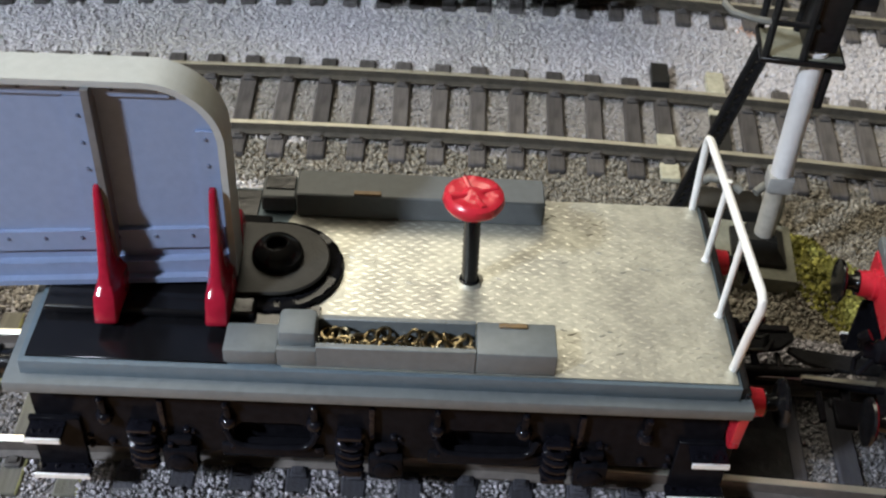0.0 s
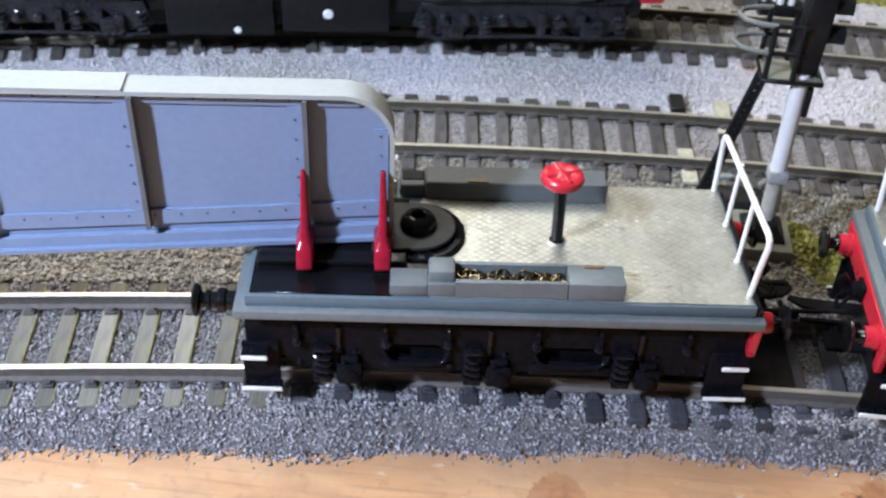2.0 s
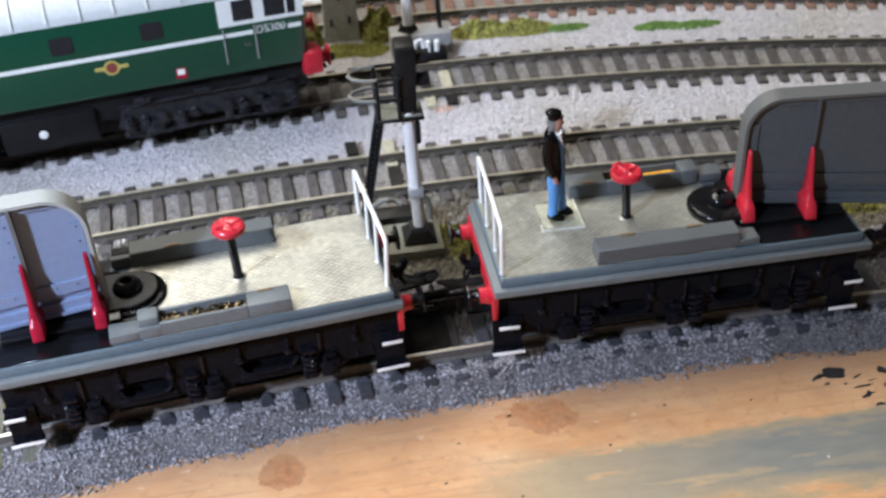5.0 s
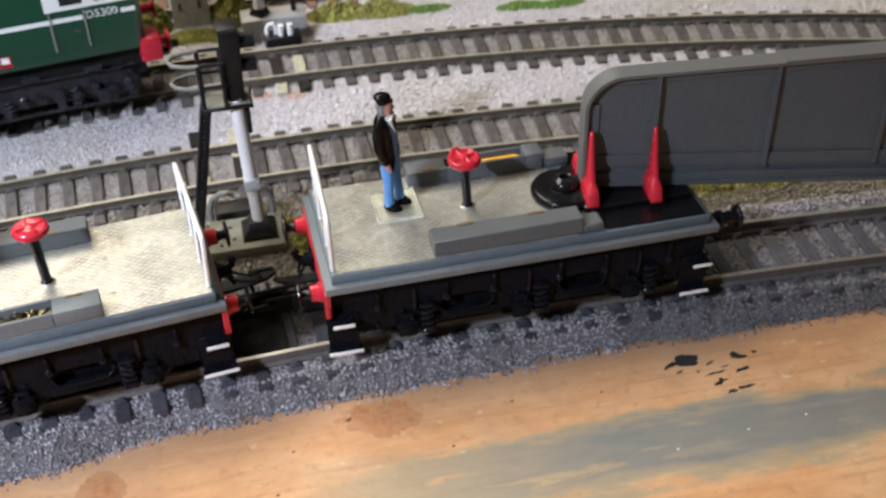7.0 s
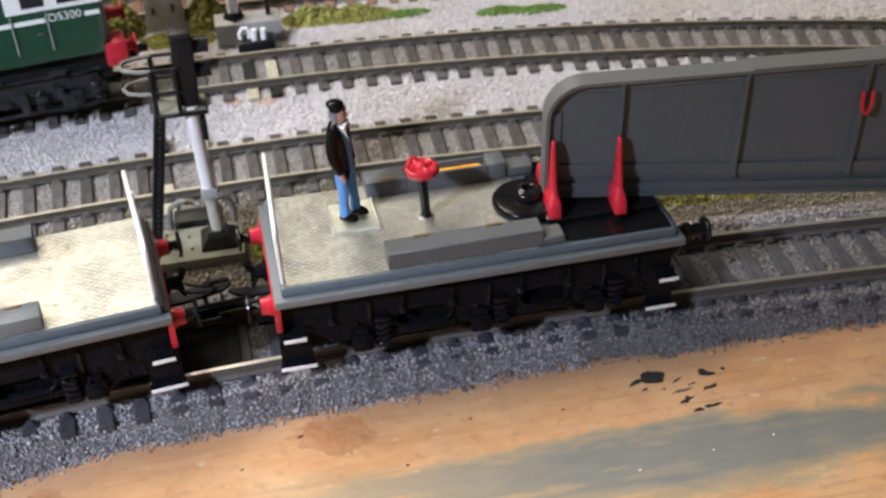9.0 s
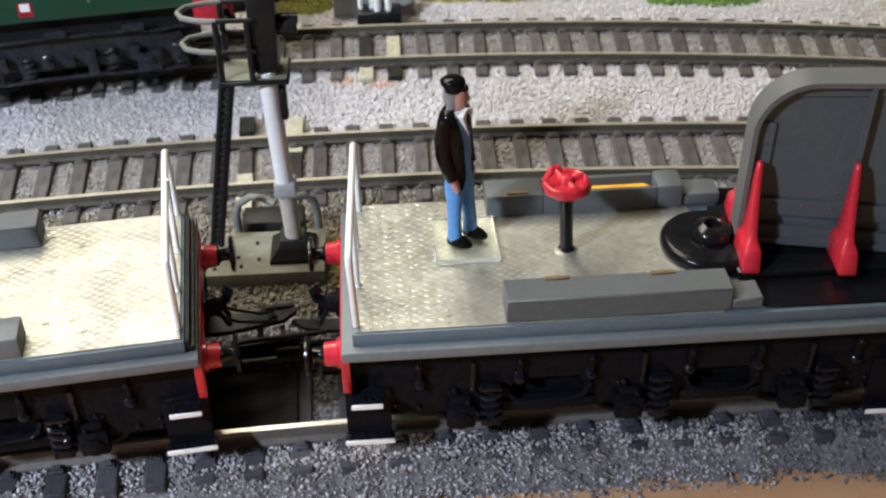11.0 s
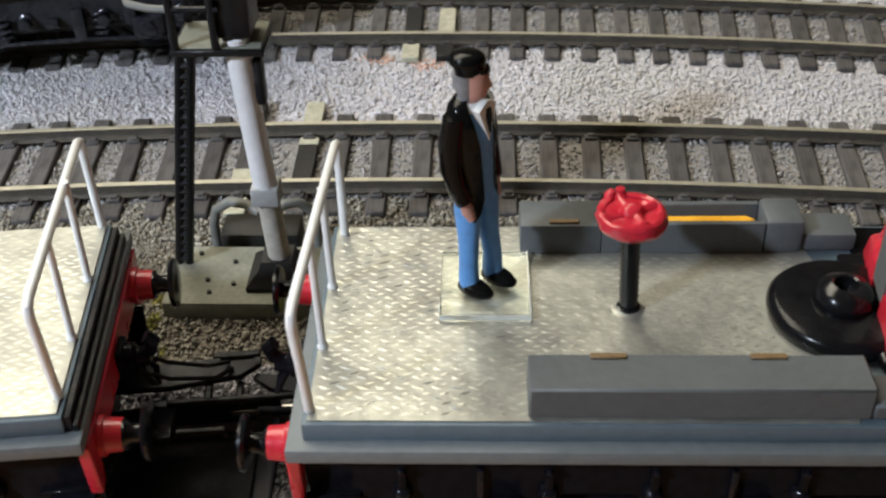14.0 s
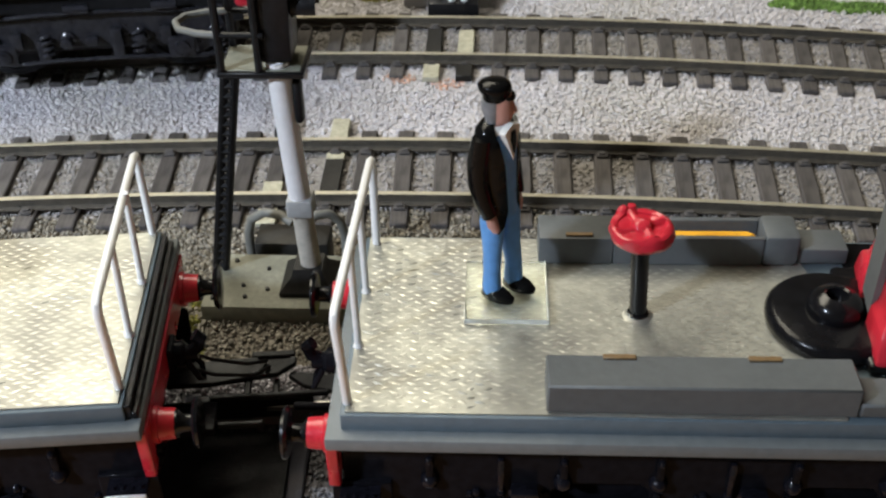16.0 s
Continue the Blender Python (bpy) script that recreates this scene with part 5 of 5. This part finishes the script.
# ---- moss, grass and hedge ----
def flock(name, mat, label, blobs, count, size, seed, height=1.0, cat="moss"):
    """Clumps of small crumbs heaped over some round patches (x, y, rx, ry)."""
    rng = np.random.default_rng(seed)
    vs, fs = [], []
    tri = [(0, 1, 4), (1, 2, 4), (2, 3, 4), (3, 0, 4), (1, 0, 5), (2, 1, 5), (3, 2, 5), (0, 3, 5)]
    base = np.array([(1, 0, 0), (0, 1, 0), (-1, 0, 0), (0, -1, 0), (0, 0, 1), (0, 0, -1)], float)
    for x, y, rx, ry in blobs:
        for _ in range(count):
            a, d = rng.uniform(0, 6.283), math.sqrt(rng.uniform(0, 1))
            px, py = x + rx * d * math.cos(a), y + ry * d * math.sin(a)
            wob = 0.75 + 0.5 * noise.noise(Vector((px * 0.25, py * 0.25, seed)))
            pz = ground_z(px, py) + rng.uniform(0, 1) * height * max(0.05, 1 - d ** 2) * wob * 2
            v = base * rng.uniform(0.5, 1.2, (6, 1)) * size + rng.uniform(-0.3, 0.3, (6, 3)) * size + (px, py, pz)
            k = len(vs)
            vs += [tuple(p * MM) for p in v]
            fs += [tuple(k + i for i in f) for f in tri]
    me = bpy.data.meshes.new(name)
    me.from_pydata(vs, [], fs)
    me.materials.append(mat)
    return tagged(new(name, me), label, cat, kind="stuff")


flock("moss", M_MOSS, "yellow-green flock moss beside the signal base", [(12.5, 31, 6, 9), (9, 40, 4, 4), (15.5, 24, 4, 5)], 900, 0.5, 5, 1.3)
flock("moss", M_MOSS, "yellow-green flock moss beside the front track", [(112, 29, 15, 5), (128, 27, 12, 4), (97, 31, 8, 3)], 900, 0.5, 6, 1.4)
flock("moss", M_MOSS, "scattered yellow-green flock by the signal base", [(-15.4, 25.5, 1.0, 2.2), (-13.6, 20.0, 1.0, 1.6), (-16.0, 30.5, 0.9, 1.5)], 70, 0.35, 15, 0.6)
flock("grass_tuft", M_MOSS, "olive flock grass along the third track", [(37, 154, 11, 5.5), (51, 152, 11, 4.5)], 2200, 0.7, 7, 2.6, "grass")
flock("grass_tuft", M_GRASS, "short bright green flock grass", [(65, 150, 8, 2.6)], 1000, 0.55, 8, 1.0, "grass")
flock("grass_tuft", M_GRASS, "short bright green flock grass", [(95, 144.3, 8, 2.6), (107, 142.4, 9, 2.6)], 1200, 0.55, 9, 1.0, "grass")
flock("hedge", M_MOSS, "tall olive flock hedge behind the locomotive", [(-24, 160, 8, 8), (3, 160, 6, 7), (-45, 160, 18, 9)], 2600, 0.9, 10, 6.5, "hedge")
flock("grass_tuft", M_MOSS, "low olive flock in front of the stone hut", [(-10, 150, 8, 5), (-1, 149, 6, 5)], 1200, 0.6, 13, 1.2, "grass")
flock("orange_chips", M_ORANGE, "scattered orange terracotta chips on pale ballast", [(17, 104.8, 3.2, 2.2), (7, 107.0, 3.4, 2)], 60, 0.42, 12, 0.2, "chips")

# grey stone hut behind the locomotive
t = thing("stone_hut", label="small grey stone hut with dark slits", category="hut")
b = B()
rings = [[(-9.4 + sx * w, 162.5 + sy * w * 0.8, z) for sx, sy in ((-1, -1), (1, -1), (1, 1), (-1, 1))] for z, w in ((-1, 6.0), (2, 5.8), (16, 5.4), (30, 5.1), (31, 5.5), (33, 5.5))]
loft(b, rings)
part("wall", b, M_STONEWALL, t)
for x, z in ((-12.5, 5), (-6.5, 5.5), (-9.5, 14), (-12, 22), (-7, 23)):
    b = B()
    box(b, x - 0.5, x + 0.5, 157.2, 158.4, z, z + 2.4, 0.1)
    part("slit", b, M_DARKGLASS, t)


# ---- second signal, behind the third track ----
t = thing("rear_signal", label="white signal post on a grey concrete plinth", category="signal")
b = B()
box(b, 5.5, 25.2, 141.0, 150.0, -0.8, 6.6, 0.4, 2)
part("plinth", b, M_GREYMETAL, t, "grey concrete plinth")
b = B()
lathe(b, [(3.2, 6.603), (3.2, 7.4), (2.2, 9.0)], (11.5, 145.3, 0), n=4)
part("socket", b, M_BLACKM, t)
b = B()
rod(b, (11.5, 145.3, 7.5), (11.8, 145.0, 60), 1.7, n=18)
part("post", b, M_POSTWHITE, t, "white painted post")
b = B()
rod(b, (22, 146, 6.6), (20.5, 146.5, 60), 0.8, n=10)
part("ladder_rail", b, M_BLACKM, t)
t = thing("point_motor", label="black trackside box with white tubes", category="trackside box")
b = B()
box(b, 11.5, 22.5, 132.5, 139.0, -0.6, 4.0, 0.5, 2)
part("casing", b, M_BLACKM, t)
for x in (16.6, 19.4):
    b = B()
    rod(b, (x, 134.5, 4.003), (x, 134.5, 7.4), 0.9, n=12)
    part("tube", b, M_WHITE, t, "short white tube")
b = B()
tube(b, [(12.6, 136, 3.0), (12.4, 136, 6.0), (13.2, 136, 7.2), (14.6, 136, 7.4), (15.2, 136, 6.0), (15.2, 136, 4.0)], 0.6, 8)
part("conduit", b, M_WHITE, t)


# ---- green diesel locomotive on the third track ----
def text_mesh(body, size):
    c = bpy.data.curves.new("lettering", "FONT")
    c.body, c.size, c.extrude, c.align_x, c.align_y = body, size * MM, 0.02 * MM, "CENTER", "CENTER"
    ob = bpy.data.objects.new("lettering", c)
    scene.collection.objects.link(ob)
    me = bpy.data.meshes.new_from_object(ob.evaluated_get(bpy.context.evaluated_depsgraph_get()))
    bpy.data.objects.remove(ob)
    return me


def locomotive():
    """Local axes: x back from the nose (negative), y away from the near side, z up."""
    t = thing("diesel_locomotive", label="dark green diesel locomotive with white stripe and grey roof", category="locomotive")
    t.matrix_basis = pose(-20.5 * MM, 101.5 * MM, 0.9 * MM, 0, 0, 9.3)
    L = 200.0
    zb, zs, zr = 21.0, 41.5, 47.0
    prof = [(0.6, zb - 0.6), (0.0, zb + 0.6), (0.0, 38), (0.5, 42.3)]
    section = prof + [(34.5, 42.3), (35, 38), (35, zb + 0.6), (34.4, zb - 0.6)]
    b = B()
    rings = []
    for x, inset, drop in ((-L, 0, 0), (-3.0, 0, 0), (-0.8, 1.2, 0), (0, 2.8, 0)):
        rings.append([(x, 17.5 + (y - 17.5) * (1 - inset / 17.5), z) for y, z in section])
    loft(b, rings)
    body = part("body", b, M_GREEN, t, "dark green body")
    b = B()
    rings = []
    for x, k in ((-L, 1), (-16, 1), (-3, 0.97), (0, 0.9)):
        rings.append([(x, 17.5 - 17.0 * k * math.cos(a), 42.303 + 7.5 * math.sin(a) * k) for a in np.linspace(0, math.pi, 17)])
    loft(b, rings)
    roof = part("roof", b, M_ROOF, t, "pale grey ribbed roof")
    for x in np.arange(-L + 4, -20, 8.6):
        b = B()
        tube(b, [(x, 17.5 - 17.2 * math.cos(a), 42.3 + 7.7 * math.sin(a)) for a in np.linspace(0.12, math.pi - 0.12, 13)], 0.35, 6)
        part("roof_rib", b, M_ROOF, roof)
    b = B()
    box(b, -L, -14.9, -0.12, -0.003, 31.4, 32.6)
    box(b, -5.2, -1.5, -0.12, -0.003, 31.4, 32.6)
    part("stripe", b, M_CREAM, body, "white body stripe")
    # cab: white window band, door lines
    b = B()
    box(b, -23.8, -0.6, -0.16, -0.003, 34.6, 42.2)
    band = part("cab_window_band", b, M_CREAM, body, "white cab window surround")
    for x0, x1 in ((-19.8, -14.2), (-11.2, -2.6)):
        b = B()
        box(b, x0, x1, -0.3, -0.163, 35.8, 41.8, 0.05)
        part("cab_window", b, M_DARKGLASS, band, "dark cab window")
    b = B()
    box(b, -5.4, -4.9, -0.42, -0.303, 35.8, 41.8)
    part("window_bar", b, M_CREAM, band)
    for x in (-23.0, -14.4):
        b = B()
        rod(b, (x, -0.5, 24.0), (x, -0.5, 34.3), 0.17, n=8)
        part("grab_rail", b, M_GREYMETAL, body, "thin pale grab rail")
    b = B()
    box(b, -17.5, -15.8, -0.5, -0.003, 28.4, 28.9, 0.05)
    part("door_handle", b, M_STEEL, body)
    for x in (-87.4, -64.8, -41.5):
        b = B()
        prism(b, [(x + sx * 2.9 + ex, z) for sx, ex, z in ((-1, 0.5, 34.6), (1, -0.5, 34.6), (1, 0, 35.2), (1, 0, 38.8), (1, -0.5, 39.4), (-1, 0.5, 39.4), (-1, 0, 38.8), (-1, 0, 35.2))], -0.25, -0.003, axis="y")
        part("body_window", b, M_DARKGLASS, body, "small dark window")
    # emblem: a ring on a bar, plain shapes
    b = B()
    box(b, -58.0, -49.2, -0.12, -0.003, 28.1, 29.1)
    emblem = part("emblem", b, M_GOLD, body, "gold bar and ring emblem")
    b = B()
    lathe(b, [(2.1, 0.123), (2.1, 0.2), (0.1, 0.2)], (-53.6, 0, 28.6), (0, -1, 0), 24)
    ringo = part("ring", b, M_GOLD, emblem)
    b = B()
    lathe(b, [(1.5, 0.203), (1.5, 0.26), (0.1, 0.26)], (-53.6, 0, 28.6), (0, -1, 0), 24)
    part("shield", b, M_CREST, emblem)
    b = B()
    box(b, -37.4, -34.4, -0.12, -0.003, 21.9, 25.0)
    panel = part("warning_panel", b, M_DKRED, body, "small red panel")
    b = B()
    box(b, -36.9, -34.9, -0.2, -0.123, 23.1, 24.8)
    part("white_square", b, M_CREAM, panel)
    me = text_mesh("D5300", 3.0)
    me.materials.append(M_CREAM)
    num = new("running_number", me)
    num.parent = body
    num.matrix_basis = pose(-10.0 * MM, -0.12 * MM, 32.3 * MM, 90, 0, 0)
    num["label"] = "white painted running number"
    # buffer beam
    b = B()
    box(b, -0.4, 1.0, 3, 32, 14.5, 21.0, 0.2)
    beam = part("buffer_beam", b, M_BLACKM, t, "black buffer beam")
    for y in (6.2, 28.8):
        b = B()
        lathe(b, [(2.4, 0), (2.4, 1.2), (1.7, 1.4), (1.6, 4.2), (2.0, 4.4), (3.2, 4.8), (3.2, 5.3), (0.1, 5.5)], (1.0, y, 18.4), (1, 0, 0), 20)
        part("buffer", b, M_RED, beam, "red buffer")
    b = B()
    box(b, -2.2, 3.6, 0.4, 8.0, 15.6, 22.6, 0.8, 2)
    part("buffer_block", b, M_RED, beam, "red buffer block")
    b = B()
    tube(b, [(1, 17.5, 17), (4, 17.5, 16.5), (5.4, 17.5, 14), (5.0, 17.5, 10.5), (3.6, 17.5, 9)], 0.7, 8)
    box(b, 1, 7.0, 15, 20, 9.6, 10.5, 0.2)
    box(b, 5.6, 10, 16.9, 18.1, 10.5, 12.8, 0.2)
    part("coupling", b, M_BLACKM, t, "black tension-lock coupling")
    b = B()
    lathe(b, [(0.1, 0), (0.7, 0.2), (0.7, 1.0), (0.1, 1.3)], (4.5, 15.2, 9.6), n=10)
    part("hook_end", b, M_STEEL, t, "bright hook end")
    # underframe, tank and bogies
    b = B()
    box(b, -L, -1, 3.5, 31.5, 11.5, 20.45, 0.2)
    box(b, -L, -3, 7.5, 27.5, 5.5, 11.6, 0.2)
    part("underframe", b, M_BLACKM, t)
    b = B()
    box(b, -86, -61, 1.6, 33.4, 7.0, 16.6, 0.4, 2)
    tank = part("fuel_tank", b, M_BLACKM, t, "black fuel tank")
    b = B()
    lathe(b, [(1.25, 0), (1.1, 0.25), (0.1, 0.35)], (-75.3, 1.597, 11.7), (0, -1, 0), 16)
    part("tank_gauge", b, M_WHITE, tank, "round white gauge")
    b = B()
    box(b, -113, -88, 1.6, 33.4, 6.0, 17.2, 0.4, 2)
    bat = part("battery_box", b, M_BLACKM, t, "black battery box")
    b = B()
    lathe(b, [(0.9, 0), (0.8, 0.2), (0.1, 0.3)], (-96.6, 1.597, 7.4), (0, -1, 0), 14)
    part("cap", b, M_WHITE, bat, "round white cap")
    for x0 in (-29.5, -142):
        b = B()
        for s in (2.2, 31.6):
            prism(b, [(x0 - 26, 9), (x0 - 24, 14.5), (x0 - 6, 15.2), (x0 + 6, 15.2), (x0 + 24, 14.5), (x0 + 26, 9), (x0 + 20, 6.5), (x0 + 12, 8.5), (x0 - 12, 8.5), (x0 - 20, 6.5)], s, s + 1.2, axis="y", bev=0.2)
        bg = part("bogie_frame", b, M_UNDER, t, "black bogie frame")
        for k in range(11):
            x = x0 - 23 + k * 4.6
            b = B()
            if k % 3 == 1:
                lathe(b, [(1.5, 0), (1.5, 0.6), (1.1, 0.9), (1.0, 2.6), (0.3, 2.9)], (x, 2.2, 10.6), (0, -1, 0), 14)
            else:
                box(b, x - 1.1, x + 1.1, 0.4, 2.2, 7.0 + (k % 3) * 1.2, 12.6 - (k % 2) * 1.5, 0.35, 2)
            part("fitting", b, M_UNDER, bg)
        for x in (x0 - 8.5, x0 + 8.5, x0 - 23.5, x0 + 23.5):
            b = B()
            tube(b, [(x + 1.1 * math.cos(a), 0.9 + 0.7 * math.sin(a), 7.2 + a * 0.2) for a in np.linspace(0, 8 * math.pi, 49)], 0.34, 6)
            part("spring", b, M_UNDER, bg)
        for z, y in ((15.9, 1.2), (6.6, 1.0)):
            b = B()
            tube(b, [(x0 - 25, y + 0.5, z), (x0 - 20, y, z - 0.4), (x0 - 6, y - 0.3, z + 0.3), (x0 + 6, y - 0.3, z + 0.3), (x0 + 20, y, z - 0.4), (x0 + 25, y + 0.5, z)], 0.4, 7)
            part("pipe", b, M_UNDER, bg)
        for x in (x0 - 20.5, x0 - 4.0, x0 + 12.0):
            b = B()
            rod(b, (x, 0.9, 16.9), (x + 4.5, 0.9, 16.9), 1.0, n=12)
            part("cylinder", b, M_UNDER, bg)
        for dx in (-16.5, 16.5):
            b = B()
            box(b, x0 + dx - 2.6, x0 + dx + 2.6, 0.0, 2.2, 6.4, 10.6, 0.6, 2)
            lathe(b, [(1.6, 0), (1.5, 0.5), (0.6, 0.8), (0.05, 0.8)], (x0 + dx, 0.0, 8.4), (0, -1, 0), 16)
            part("axle_box", b, M_UNDER, bg)
            ws = B()
            rod(ws, (x0 + dx, 5, 9.8), (x0 + dx, 30, 9.8), 1.2)
            ax = part("wheelset", ws, M_BLACKM, t)
            for y, d in ((17.5 - 8.25, 1), (17.5 + 8.25, -1)):
                b = B()
                lathe(b, [(9.5, -0.9), (9.5, -0.4), (8.75, -0.2), (8.65, 1.5), (7.4, 1.6), (7.0, 1.0), (1.6, 1.0), (1.5, 1.6), (0.3, 1.6)], (x0 + dx, y, 9.8), (0, -d, 0), 32)
                part("wheel", b, M_BLACKM, ax)
    return t


locomotive()


# ---- marks on the bare board ----
def blot(name, mat, label, cx, cy, rx, ry, seed, rot=0.0, lobes=0.25, group=""):
    """An uneven flat stain on the board."""
    b = B()
    pts = []
    n = 72
    for i in range(n):
        a = 2 * math.pi * i / n
        k = 1 + lobes * noise.noise(Vector((math.cos(a) * 1.6 + seed, math.sin(a) * 1.6, seed))) * 2 + 0.2 * noise.noise(Vector((math.cos(a) * 5, math.sin(a) * 5, seed))) + 0.14 * noise.noise(Vector((math.cos(a) * 13, math.sin(a) * 13, seed)))
        x, y = rx * k * math.cos(a), ry * k * math.sin(a)
        pts.append((cx + x * math.cos(rot) - y * math.sin(rot), cy + x * math.sin(rot) + y * math.cos(rot)))
    prism(b, pts, -2.2, -2.185)
    return solid(name, b, mat, label, "stain", group, smooth=80)


blot("stain", M_STAIN, "tea-brown stain soaked into the board", 18.4, -25.2, 6.6, 5.2, 31, -0.2, 0.15)
blot("stain", M_STAIN, "small tea-brown stain soaked into the board", 10.2, -24.2, 1.7, 0.7, 5)
blot("stain", M_STAIN, "round tea-brown stain soaked into the board", -35.8, -31.2, 4.4, 4.6, 44, 0.0, 0.14)
SPLASH = ((81.6, -24.6, 2.9, 1.5, 0.1), (78.2, -25.2, 1.7, 0.5, 0.4), (92.6, -25.6, 1.7, 0.9, -0.5), (92.0, -29.7, 1.7, 0.5, 0.25), (86.6, -29.4, 2.0, 0.3, 0.1),
          (86.4, -26.4, 1.4, 0.25, 0.5), (86.3, -32.0, 1.5, 0.6, 0.5), (87.4, -35.1, 1.2, 0.5, 0.1), (90.4, -34.6, 1.9, 0.45, 0.1), (96.6, -25.4, 0.5, 0.4, 0.0), (79.4, -27.4, 0.7, 0.3, 0.3), (89.0, -28.0, 0.9, 0.2, 0.2), (83.0, -28.2, 0.4, 0.25, 0.2))
for i, (x, y, rx, ry, r) in enumerate(SPLASH):
    blot("paint_splash", M_SPLASH, "dried black paint splash on the bare board", x, y, rx, ry, 20 + i, r, 0.3, "black paint splashes")
for i, (x, y) in enumerate(((-83, -43.2), (0, -30), (44, -27), (-4, -40), (30, -36), (62, -29), (-52, -41), (10, -46))):
    blot("speck", M_SPLASH, "tiny dark speck on the bare board", x, y, 0.35, 0.25, 50 + i, 0.3, 0.2, "dark specks")

for i, (x, y) in enumerate(((98.5, -44.5), (86.0, -45.5), (71.0, -47.0), (-70.0, -41.5))):
    blot("speck", M_CREAM, "tiny pale paint speck on the bare board", x, y, 0.32, 0.14, 70 + i, 0.4, 0.2, "pale specks")

# dark plate added on the front track, for the shade between the bogies
b = B()
box(b, -13.0, 2.2, -8.2, 4.8, 3.05, 3.65, 0.15)
solid("uncoupling_plate", b, M_GAP_SHADE, "dark plate added between the rails for the shade in the gap", "track plate", at=pose(0, 0, 0, 0, 0, 2.5))
